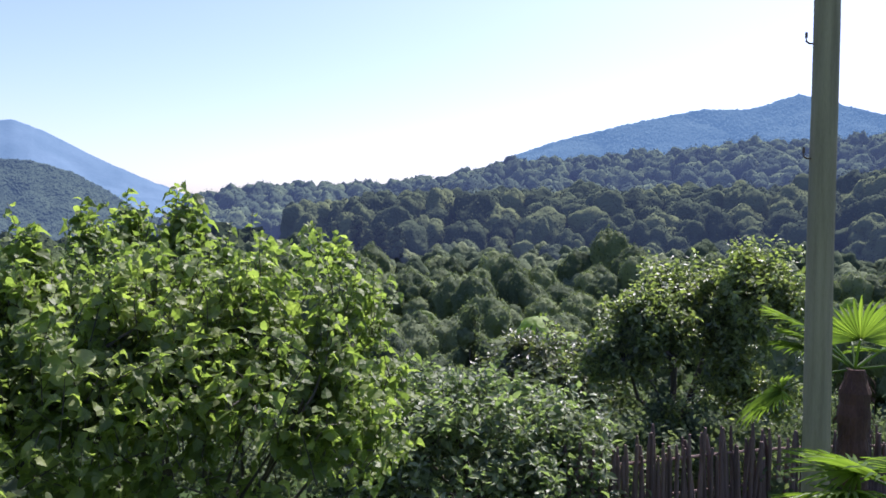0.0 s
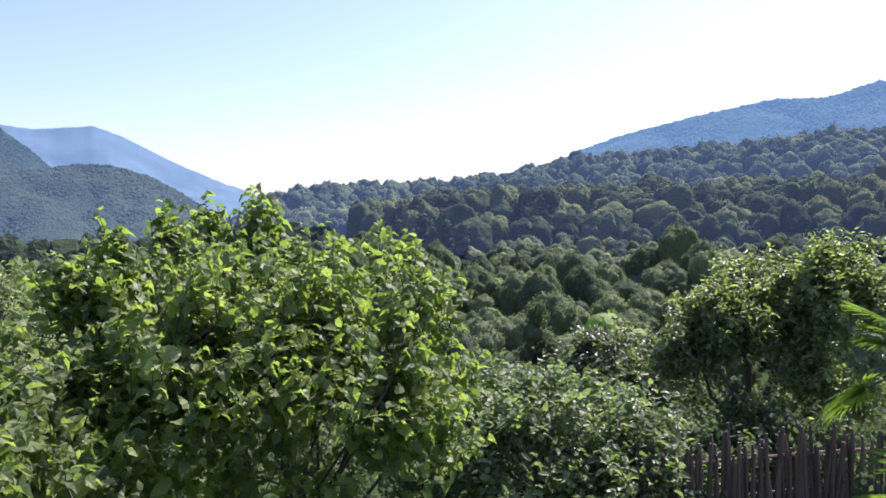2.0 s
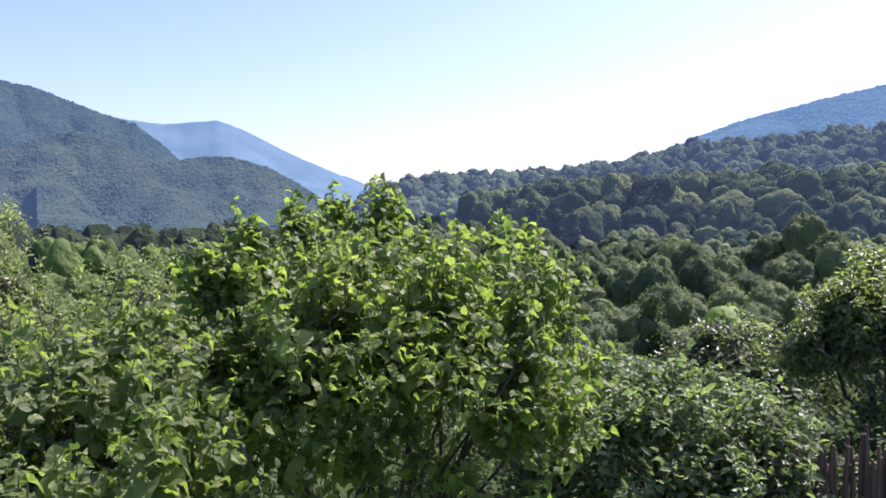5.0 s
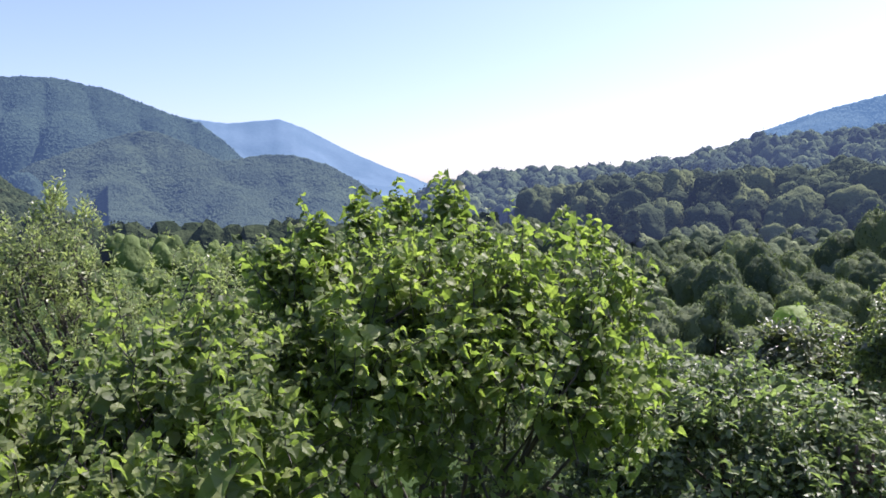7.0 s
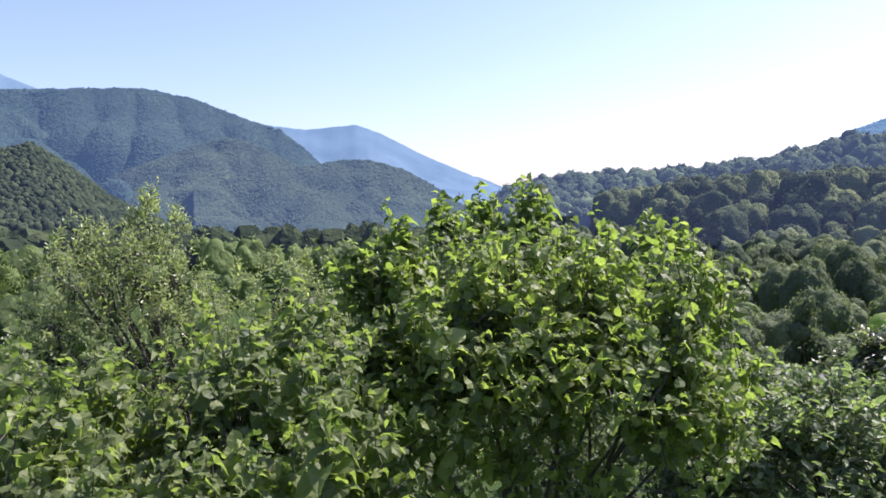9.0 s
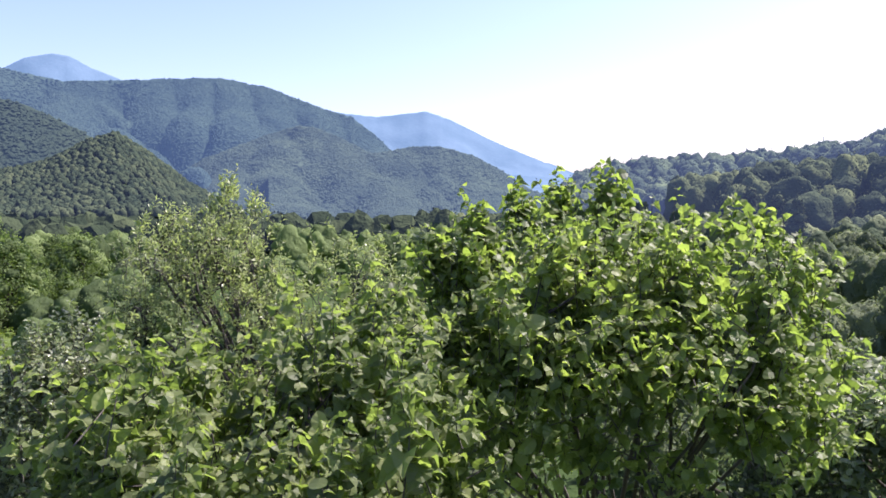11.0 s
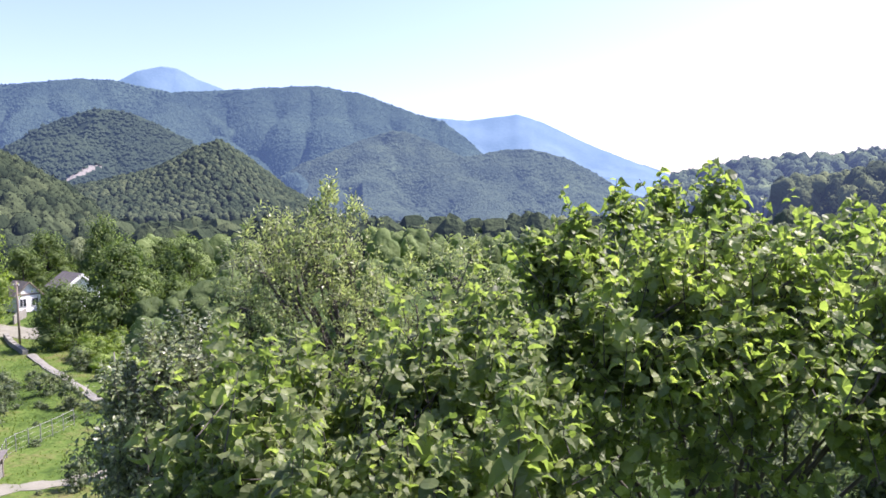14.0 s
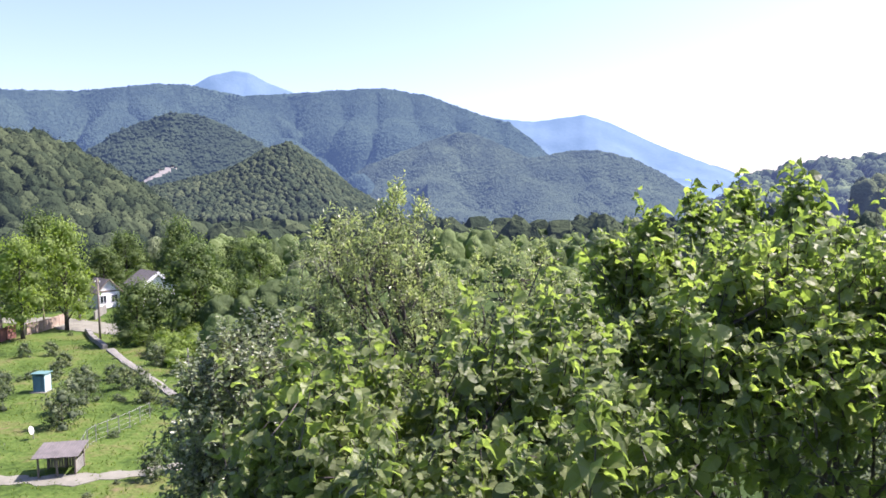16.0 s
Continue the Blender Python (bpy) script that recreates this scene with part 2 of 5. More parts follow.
# ---- mesh helpers ----
class Geo:
    """Gathers triangles."""

    def __init__(self):
        self.v, self.f, self.n = [], [], 0

    def add(self, v, f):
        self.v.append(np.asarray(v, float))
        self.f.append(np.asarray(f, int) + self.n)
        self.n += len(v)
        return self

    def mesh(self, name, material, smooth=False):
        v, f = np.concatenate(self.v), np.concatenate(self.f)
        me = bpy.data.meshes.new(name)
        me.vertices.add(len(v))
        me.vertices.foreach_set("co", v.ravel())
        me.loops.add(f.size)
        me.loops.foreach_set("vertex_index", f.ravel())
        me.polygons.add(len(f))
        me.polygons.foreach_set("loop_start", np.arange(0, f.size, 3))
        me.polygons.foreach_set("loop_total", np.full(len(f), 3))
        me.polygons.foreach_set("use_smooth", np.full(len(f), smooth))
        me.materials.append(material)
        me.update(calc_edges=True)
        return me


def part(name, shape, material, parent=None, label="", smooth=False, at=None):
    """One mesh object, under a thing or a part; at: its pose under the parent."""
    me = shape.mesh(name, material, smooth) if isinstance(shape, Geo) else shape
    ob = new(name, me)
    if parent is not None:
        ob.parent = parent
    if at is not None:
        ob.matrix_local = at
    return tagged(ob, label)


def thing(name, where, label, category, group="", kind=""):
    ob = new(name)
    ob.location = where
    ob.empty_display_size = 0.2
    return tagged(ob, label, category, group, kind)


def tube(points, radii, sides=6, cap=True):
    p = np.asarray(points, float)
    r = np.broadcast_to(np.asarray(radii, float), (len(p),))
    d = np.gradient(p, axis=0)
    d /= np.linalg.norm(d, axis=1, keepdims=True) + 1e-9
    ref = np.array([0.0, 0, 1]) if abs(d[0, 2]) < 0.9 else np.array([1.0, 0, 0])
    a = np.cross(d, ref)
    a /= np.linalg.norm(a, axis=1, keepdims=True) + 1e-9
    b = np.cross(d, a)
    ang = np.linspace(0, 2 * np.pi, sides, endpoint=False)
    ring = p[:, None] + r[:, None, None] * (np.cos(ang)[None, :, None] * a[:, None] + np.sin(ang)[None, :, None] * b[:, None])
    v, f = ring.reshape(-1, 3), []
    for i in range(len(p) - 1):
        for k in range(sides):
            q, s = i * sides + k, i * sides + (k + 1) % sides
            f += [(q, s, s + sides), (q, s + sides, q + sides)]
    if cap:
        v = np.concatenate([v, p[:1], p[-1:]])
        last = (len(p) - 1) * sides
        for k in range(sides):
            f += [(len(v) - 2, (k + 1) % sides, k), (len(v) - 1, last + k, last + (k + 1) % sides)]
    return v, np.array(f)


def block(x0, y0, z0, x1, y1, z1, bevel=0.012):
    """A box with bevelled edges, triangulated."""
    bm = bmesh.new()
    bmesh.ops.create_cube(bm, size=1.0)
    for v in bm.verts:
        v.co = Vector(((x0 + x1) / 2 + v.co.x * (x1 - x0), (y0 + y1) / 2 + v.co.y * (y1 - y0), (z0 + z1) / 2 + v.co.z * (z1 - z0)))
    if bevel:
        bmesh.ops.bevel(bm, geom=bm.edges[:], offset=min(bevel, 0.3 * min(abs(x1 - x0), abs(y1 - y0), abs(z1 - z0))), segments=1, affect="EDGES")
    return from_bm(bm)


def from_bm(bm):
    bmesh.ops.triangulate(bm, faces=bm.faces[:])
    bm.verts.index_update()
    v, f = np.array([v.co[:] for v in bm.verts]), np.array([[q.index for q in t.verts] for t in bm.faces])
    bm.free()
    return v, f


def ball(level):
    bm = bmesh.new()
    bmesh.ops.create_icosphere(bm, subdivisions=level, radius=1.0)
    return from_bm(bm)


def stamp(v, f, places, turns, sizes):
    """Copies of a small shape: (n,3) places, (n,3,3) turns, (n,) or (n,3) sizes."""
    n = len(places)
    sizes = np.asarray(sizes, float)
    sizes = sizes[:, None] * np.ones(3) if sizes.ndim == 1 else sizes
    out = np.einsum("nij,nkj->nki", turns, v[None] * sizes[:, None]) + places[:, None]
    return out.reshape(-1, 3), (f[None] + (np.arange(n) * len(v))[:, None, None]).reshape(-1, 3)


def frames_from(ahead, up):
    """Turns whose y is ahead and whose z is near up."""
    y = ahead / (np.linalg.norm(ahead, axis=1, keepdims=True) + 1e-9)
    x = np.cross(y, up)
    x /= np.linalg.norm(x, axis=1, keepdims=True) + 1e-9
    return np.stack([x, y, np.cross(x, y)], axis=2)


def polar(az, r):
    return r * math.sin(radians(az)), r * math.cos(radians(az))


def soft(a, b, x):
    s = np.clip((x - a) / (b - a), 0, 1)
    return s * s * (3 - 2 * s)


# cheap smooth noise: a few turned sine waves of unlike length
WAVES = [(math.cos(1.7 * k + 0.3), math.sin(1.7 * k + 0.3), 1.0 + 0.37 * k, 2.1 * k) for k in range(7)]


def waves(x, y, size):
    total = np.zeros(np.broadcast(x, y).shape)
    for c, s, k, ph in WAVES:
        total = total + np.sin((c * x + s * y) * k * 2 * np.pi / size + ph + 1.3 * np.sin((s * x - c * y) * k * 3.1 / size + ph)) / (1 + 0.4 * k)
    return total / 3.2


# ---- the lie of the land ----
# Ridges: distance, how far the slope reaches towards the house and beyond, canopy height, crest as (bearing, angle of sight).
HILLS = {
    "wooded_left": (290, 150, 160, 8, [(-80, 6.5), (-69.7, 5.4), (-67.8, 5.2), (-64.8, 3.8), (-62.1, 2.0), (-59.6, 0.0), (-57, -2.5)]),
    "cone": (560, 200, 160, 9, [(-66, 0.5), (-59.9, 1.8), (-55.6, 2.8), (-52.8, 4.3), (-51.2, 4.8), (-49.2, 3.5), (-46.7, 1.4), (-44.3, -0.1), (-41, -1.2)]),
    "oaks": (262, 50, 60, 15, [(-11, -2.5), (-7.5, 0.4), (-6.1, 1.2), (-1.9, 1.8), (1.9, 1.4), (11.1, 2.0), (17.1, 1.7), (20.9, 1.6), (25.9, 2.2), (36, 4.0)]),
    "skyline": (430, 210, 200, 9, [(-22, -2.0), (-19.2, 0.3), (-18, 1.4), (-15, 2.1), (-8.6, 2.4), (-3.6, 2.45), (0.2, 3.1), (4.9, 4.2), (13.1, 4.5), (22.6, 5.3), (25.8, 5.0), (36, 6.2)]),
}
BACKDROPS = {
    "backdrop_1": (4550, 1500, 120, [(-60, 7.5), (-57.9, 8.5), (-56.5, 9.35), (-54.8, 9.75), (-53.8, 9.65), (-52.6, 9.0), (-50, 8.0), (-46, 6)]),
    "backdrop_2": (4200, 1700, 120, [(-40, 5), (-36, 6.2), (-33, 5.85), (-29.3, 6.2), (-27.5, 5.55), (-24.2, 3.85), (-20.9, 2.4), (-18, 1.0), (-12, -0.5)]),
    "backdrop_3": (2500, 1300, 300, [(-84, 8.2), (-69.6, 7.95), (-65, 8.1), (-60, 8.75), (-58, 8.7), (-54.2, 8.0), (-46.9, 8.45), (-44, 8.55), (-40.7, 7.92), (-36.9, 6.45), (-34.9, 5.9), (-33.2, 4.6), (-30.8, 2.2), (-27, -0.4)]),
    "backdrop_4": (1700, 700, 250, [(-41, 1.8), (-35, 3.0), (-32.4, 3.3), (-30.3, 3.65), (-28.3, 3.6), (-25.9, 2.9), (-23.5, 1.6), (-21.5, 0.2), (-19, -0.6)]),
    "backdrop_8": (2000, 800, 200, [(-49.5, -0.5), (-47.5, 1.6), (-45.5, 2.9), (-43.3, 3.7), (-41, 4.6), (-38.8, 5.25), (-37.6, 5.15), (-36.2, 4.6), (-35, 4.0), (-33, 3.0), (-31, 1.9), (-28.5, 0.2)]),
    "backdrop_5": (1050, 430, 200, [(-71, 0.0), (-68, 1.7), (-64.8, 4.1), (-62.3, 5.65), (-59.3, 6.8), (-57.8, 6.7), (-56.3, 6.3), (-53.2, 4.7), (-50.8, 3.0), (-46.5, 0.5)]),
    "backdrop_6": (1300, 620, 300, [(1.0, 2.2), (5.5, 4.7), (9, 5.8), (13.1, 6.7), (18.5, 7.65), (21.9, 7.5), (24.9, 8.35), (27.8, 7.4), (31, 6.4), (38, 5.0)]),
    "backdrop_7": (4700, 900, 100, [(-27, 0.2), (-22.5, 2.55), (-20.2, 2.2), (-18.6, 1.5), (-17, 0.6), (-14, -0.5)]),
}


def crest(points, az):
    a, e = np.array(points).T
    return np.interp(az, a, e)


def ground_z(x, y):
    x, y = np.asarray(x, float), np.asarray(y, float)
    r, az = np.hypot(x, y), np.degrees(np.arctan2(x, y))
    left = soft(5, -30, az)
    z = VALLEY * soft(10, 52 - 19 * left, r) + 0.22 * waves(x, y, 19) * soft(6, 30, r)
    z = z + 0.9 * waves(x, y, 90) * soft(40, 150, r)
    z = z - 62 * soft(160, 1150, r) * soft(-66, -50, az) * soft(-10, -24, az)
    side = soft(70, 140, np.abs(az + 20))
    z = z * (1 - side) + side * 0.12 * np.minimum(r, 300)
    for dist, near, back, canopy, points in HILLS.values():
        top = EYE + dist * np.tan(np.radians(crest(points, az))) - canopy
        s = np.where(r < dist, soft(dist - near, dist * 1.04, r) / soft(dist - near, dist * 1.04, dist), soft(dist + back, dist, r))
        hill = VALLEY + (top - VALLEY) * np.clip(s, 0, 1) + 4 * waves(x, y, 70) * s * (1 - s) * (top > VALLEY)
        z = np.maximum(z, np.where(top > VALLEY, hill, -99))
    return z


def grid_faces(rows, cols):
    i, j = np.meshgrid(np.arange(rows - 1), np.arange(cols - 1), indexing="ij")
    a = (i * cols + j).ravel()
    return np.concatenate([np.stack([a, a + 1, a + cols + 1], 1), np.stack([a, a + cols + 1, a + cols], 1)])


# the ground: one sheet to the horizon
azs = np.concatenate([np.arange(-180, -76, 4.0), np.arange(-76, 38, 0.5), np.arange(38, 181, 4.0)])
azs[-1] = 180
rs = np.concatenate([[0.0], np.geomspace(2.0, 4900, 200)])
A, R = np.meshgrid(np.radians(azs), rs)
gx, gy = R * np.sin(A), R * np.cos(A)
gz = ground_z(gx, gy)
sheet = Geo().add(np.stack([gx, gy, gz], -1).reshape(-1, 3), grid_faces(len(rs), len(azs)))
ground = tagged(part("ground", sheet, GRASS, smooth=True), "grassy yard, meadow and wooded valley floor", "ground", kind="structure")
ground.data.materials.append(FOREST_FLOOR)
mid_r = np.hypot(gx, gy)
wood = ((mid_r > 120) | ((np.degrees(A) > -57) & (mid_r > 9)))
cell = wood[:-1, :-1].ravel().astype(int)
ground.data.polygons.foreach_set("material_index", np.concatenate([cell, cell]))


def bared(x, y, z):
    """Where a pale landslip scars the dark hill."""
    az, el = np.degrees(np.arctan2(x, y)), np.degrees(np.arctan2(z - EYE, np.hypot(x, y)))
    return (np.abs(el - 2.5 - 0.5 * (az + 60.2)) < 0.2 - 0.1 * np.abs(az + 60.2)) & (np.abs(az + 60.2) < 1.1)


def backdrop(name, material, label):
    dist, near, back, points = BACKDROPS[name]
    az = np.arange(points[0][0], points[-1][0] + 0.01, 0.13 if 2000 < dist < 4000 else 0.2)
    s = np.concatenate([np.linspace(0, 1, 150), [1.02, 1.06, 1.15]])
    a, q = np.meshgrid(np.radians(az), s)
    top = EYE + dist * np.tan(np.radians(crest(points, az)))[None]
    top = top + dist * 0.0006 * waves(np.degrees(a) * 40, 0 * a, 55) * (q > 0.4)
    r = np.where(q <= 1, dist - near * (1 - q), dist + back * (q - 1) * 6)
    x, y = r * np.sin(a), r * np.cos(a)
    rise = np.where(q <= 1, 0.45 * q + 0.55 * q**2.2, 1 - (q - 1) * 4)
    low = VALLEY - (75 if az[0] < -15 else 6)
    z = low + (top - low) * rise
    # broad spurs and gullies running down from the crest
    body = np.clip(q, 0, 1) ** 0.8 * np.clip(1 - q, 0, 1) ** 0.6
    deg, span = np.degrees(a), 9.5
    bend = span * (0.55 * waves(x, y, near * 1.3) + 0.5 * (1 - q) * np.sin(deg * 0.21 + 1) + 0.12 * waves(x, y, near * 0.3))
    gully = (1 - np.abs(np.sin(np.pi * (deg + bend) / span))) ** 1.4 + 0.3 * (1 - np.abs(np.sin(np.pi * (deg * 2.3 - bend * 1.6) / span))) ** 1.3
    cut = 0.22 if dist == 2500 else 0.12 if dist < 4000 else 0.0
    z = z - near * (cut * gully + 0.07 * waves(x, y, near * 0.8) + 0.03 * waves(x, y, near * 0.3)) * body
    rough = np.random.default_rng(int(dist)).uniform(-1, 1, z.shape)
    z = z + dist * 0.0008 * rough * (dist < 4000) * np.clip(q * 3, 0, 1) * np.clip((1.12 - q) * 6, 0.25, 1)
    shape = Geo().add(np.stack([x, y, z], -1).reshape(-1, 3), grid_faces(len(s), len(az)))
    ob = tagged(part(name, shape, material, smooth=True), label, "mountain", kind="structure")
    if name == "backdrop_5":
        bare = bared(x, y, z)[:-1, :-1].ravel().astype(int)
        ob.data.materials.append(BARE_ROCK)
        ob.data.polygons.foreach_set("material_index", np.concatenate([bare, bare]))
    return x, y, z


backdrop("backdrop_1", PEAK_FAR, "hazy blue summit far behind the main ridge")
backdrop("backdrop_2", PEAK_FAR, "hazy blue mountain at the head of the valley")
backdrop("backdrop_7", PEAK_FAR, "hazy pale blue ridge closing the valley")
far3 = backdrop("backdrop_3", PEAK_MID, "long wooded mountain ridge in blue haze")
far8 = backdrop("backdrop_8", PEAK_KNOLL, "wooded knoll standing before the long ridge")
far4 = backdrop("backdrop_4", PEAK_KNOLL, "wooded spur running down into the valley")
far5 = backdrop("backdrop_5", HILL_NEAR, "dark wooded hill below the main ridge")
far6 = backdrop("backdrop_6", PEAK_RIGHT, "hazy blue wooded ridge rising behind the forest")


# ---- woods ----
def treetop(seed):
    """A far treetop of a few faces."""
    rng = np.random.default_rng(seed)
    ang = np.arange(6) * 1.0472 + rng.uniform(0, 0.6, 6)
    v = np.concatenate([[[0, 0, 0.8]], np.stack([np.cos(ang), np.sin(ang), rng.uniform(-0.35, 0.1, 6)], 1)])
    return v, np.array([(0, 1 + k, 1 + (k + 1) % 6) for k in range(6)])


DOTS = [treetop(k) for k in range(7)]


def yaw_turns(angles):
    c, s, z, o = np.cos(angles), np.sin(angles), np.zeros_like(angles), np.ones_like(angles)
    return np.stack([np.stack([c, -s, z], -1), np.stack([s, c, z], -1), np.stack([z, z, o], -1)], 1)


def facing(rng, out, loose=0.45):
    """Turns whose z looks outward, more or less."""
    n = len(out)
    z = out + rng.normal(0, loose, (n, 3))
    z /= np.linalg.norm(z, axis=1, keepdims=True) + 1e-9
    x = np.cross(z, rng.normal(size=(n, 3)))
    x /= np.linalg.norm(x, axis=1, keepdims=True) + 1e-9
    return np.stack([x, np.cross(z, x), z], axis=2)


TUFT = (np.array([[-0.5, 0, 0], [0.1, 0.38, 0.12], [0.5, 0.02, -0.05], [0.05, -0.42, 0.08]]), np.array([[0, 1, 2], [0, 2, 3]]))


def crown_template(lobes, level, tufts, size, seed, tall=1.0, body=0.9):
    """A crown about 1 in radius: lobes of foliage piled up, each with leaf tufts lying on it."""
    rng, g = np.random.default_rng(seed), Geo()
    v, f = ball(level)
    for k in range(lobes):
        a, h = k * 2.4 + rng.uniform(-0.4, 0.4), (k + 0.5) / lobes
        out = 0.62 * math.sqrt(max(0.0, 1 - (1.15 * h - 0.2) ** 2)) * rng.uniform(0.75, 1.1)
        c = np.array([out * math.cos(a), out * math.sin(a), (-0.25 + 1.0 * h) * tall])
        r = rng.uniform(0.34, 0.50) * (1.1 - 0.3 * h)
        ph = rng.uniform(0, 6.28, 3)
        w = v * (1 + 0.16 * np.sin(5 * v[:, 0] + ph[0]) * np.sin(5 * v[:, 1] + ph[1]) + 0.1 * np.sin(9 * v[:, 2] + 6 * v[:, 0] + ph[2]) + rng.normal(0, 0.05, len(v)))[:, None]
        g.add(w * r * body + c, f)
        n = tufts // lobes
        if n:
            d = rng.normal(size=(n, 3))
            d /= np.linalg.norm(d, axis=1, keepdims=True)
            g.add(*stamp(*TUFT, c + d * r * rng.uniform(body, 1.17, (n, 1)), facing(rng, d, 0.34), size * rng.uniform(0.6, 1.4, n)))
    return np.concatenate(g.v), np.concatenate(g.f)


THICKETS = [crown_template(7, 1, 1100, 0.085, 90 + k, 1.0, 0.36) for k in range(4)]
SMALL_CROWNS = [crown_template(6, 1, 96, 0.21, 70 + k, 1.0, 0.82) for k in range(6)]


def billow(level, seed, big=24, small=90, tall=1.25, rough=0.03, lift=0.34, knobs=(0.1, 0.25), low=-0.4):
    """A crown about 1 in radius whose outline swells in rounded masses, with smaller ones on them and leafy unevenness."""
    rng = np.random.default_rng(seed)
    v, f = ball(level)
    out = np.full(len(v), 0.66)
    for n, lift, wide in ((big, lift, 0.6), (small, *knobs)):
        k = np.arange(n) + 0.5
        h, a = 1 - 2 * k / n, k * 2.39996
        c = np.stack([np.sqrt(1 - h * h) * np.cos(a), np.sqrt(1 - h * h) * np.sin(a), h], 1) + rng.normal(0, 0.12 if n < 50 else 0.08, (n, 3))
        c /= np.linalg.norm(c, axis=1, keepdims=True)
        angle = np.arccos(np.clip(v @ c.T, -1, 1)) / (wide * rng.uniform(0.75, 1.25, n))
        out = out + lift * (np.sqrt(np.clip(1 - angle**2, 0, 1)) * rng.uniform(0.7, 1.15, n)).max(1)
    w = v * (out + rng.normal(0, rough, len(v)))[:, None] * (1, 1, tall)
    f = f[v[f, 2].mean(1) > low]
    used, f = np.unique(f, return_inverse=True)
    return w[used], f.reshape(-1, 3)


def leafed(shape, seed, n, size, loose=0.35, proud=1.06):
    """The same crown with leaf tufts lying on it."""
    rng, g = np.random.default_rng(seed), Geo()
    v, f = shape
    g.add(v, f)
    face, w = f[rng.choice(len(f), n)], rng.dirichlet((1, 1, 1), n)
    at = (v[face] * w[:, :, None]).sum(1)
    d = np.cross(v[face[:, 1]] - v[face[:, 0]], v[face[:, 2]] - v[face[:, 0]])
    d /= np.linalg.norm(d, axis=1, keepdims=True) + 1e-9
    d *= np.sign((d * at).sum(1, keepdims=True))
    g.add(*stamp(*TUFT, at * rng.uniform(0.98, proud, (n, 1)), facing(rng, d, loose), size * rng.uniform(0.6, 1.4, n)))
    return np.concatenate(g.v), np.concatenate(g.f)


OAKS = [leafed(billow(4, 160 + k, 12, 60, 1.2, 0.013, 0.36, (0.14, 0.27), -0.8), 165 + k, 1400, 0.06, 0.6, 1.12) for k in range(5)]
ROUND_CROWNS = [leafed(billow(4, 170 + k, 12, 40, 1.1, 0.013, 0.3, (0.14, 0.3)), 175 + k, 500, 0.05, 0.5, 1.1) for k in range(6)]
MINOR_CROWNS = [leafed(billow(2, 200 + k, 9, 22, 1.15, 0.05, 0.3), 205 + k, 24, 0.16, 0.5, 1.12) for k in range(6)]
FAR_CROWNS = [leafed(billow(4 if k < 1 else 3, 210 + k, 13, 30, 1.15, 0.024, 0.3), 220 + k, 240, 0.09, 0.6, 1.14) for k in range(6)]
FULL_CROWNS = [leafed(billow(3, 180 + k, 12, 30, 1.15, 0.02, 0.28, (0.14, 0.3)), 190 + k, 300, 0.06, 0.5, 1.1) for k in range(4)]


def woods(name, label, places, sizes, material, shapes, seed, squash=1.0, rounded=False):
    """Many tree crowns as one mesh."""
    rng, g = np.random.default_rng(seed), Geo()
    n = len(places)
    kind, yaw = rng.integers(0, len(shapes), n), rng.uniform(0, 6.28, n)
    dims = np.stack([sizes * rng.uniform(0.85, 1.15, n), sizes * rng.uniform(0.85, 1.15, n), sizes * rng.uniform(0.8, 1.3, n) * squash], 1)
    for k, (v, f) in enumerate(shapes):
        pick = kind == k
        if pick.any():
            g.add(*stamp(v, f, places[pick], yaw_turns(yaw[pick]), dims[pick]))
    return tagged(part(name, g, material, smooth=rounded), label, "woods", kind="stuff")


def scatter(rng, n, az0, az1, r0, r1):
    az, r = rng.uniform(az0, az1, n), np.sqrt(rng.uniform(r0 * r0, r1 * r1, n))
    return r * np.sin(np.radians(az)), r * np.cos(np.radians(az)), az, r


def thinned(x, y, gap):
    """Leaves out what stands closer than gap to an earlier one, cell by cell."""
    seen, keep = set(), []
    for i, (a, b) in enumerate(zip(x, y)):
        key = (int(a // gap), int(b // gap))
        if key not in seen:
            seen.add(key)
            keep.append(i)
    return np.array(keep)


def hill_woods(name, label, hill, seed, gap, size, shapes, material, reach=1.05, az0=None, az1=None, inner=0.0):
    dist, near, back, canopy, points = HILLS[hill]
    rng = np.random.default_rng(seed)
    az0 = max(points[0][0], -73) if az0 is None else az0
    az1 = min(points[-1][0], 34) if az1 is None else az1
    x, y, az, r = scatter(rng, 60000, az0, az1, max(inner, dist - near * 0.95), dist * reach)
    keep = thinned(x, y, gap)
    x, y = x[keep], y[keep]
    z = ground_z(x, y)
    high = z > VALLEY + 1.5
    x, y, z = x[high], y[high], z[high]
    sizes = size * rng.uniform(0.55, 1.35, len(x))
    return woods(name, label, np.stack([x, y, z + canopy - sizes * 0.95], -1), sizes, material, shapes, seed, rounded=True)


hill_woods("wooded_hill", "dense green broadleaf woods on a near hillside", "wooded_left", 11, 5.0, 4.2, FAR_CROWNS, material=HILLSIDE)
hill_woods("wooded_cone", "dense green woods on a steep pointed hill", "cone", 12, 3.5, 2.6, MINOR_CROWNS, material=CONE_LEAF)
hill_woods("skyline_woods", "dark broadleaf forest along the skyline", "skyline", 13, 10.0, 7.0, FAR_CROWNS, material=WOODS_HAZED, inner=262, az1=31.5)
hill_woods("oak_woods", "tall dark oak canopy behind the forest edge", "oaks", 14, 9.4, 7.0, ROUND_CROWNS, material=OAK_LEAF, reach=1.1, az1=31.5)
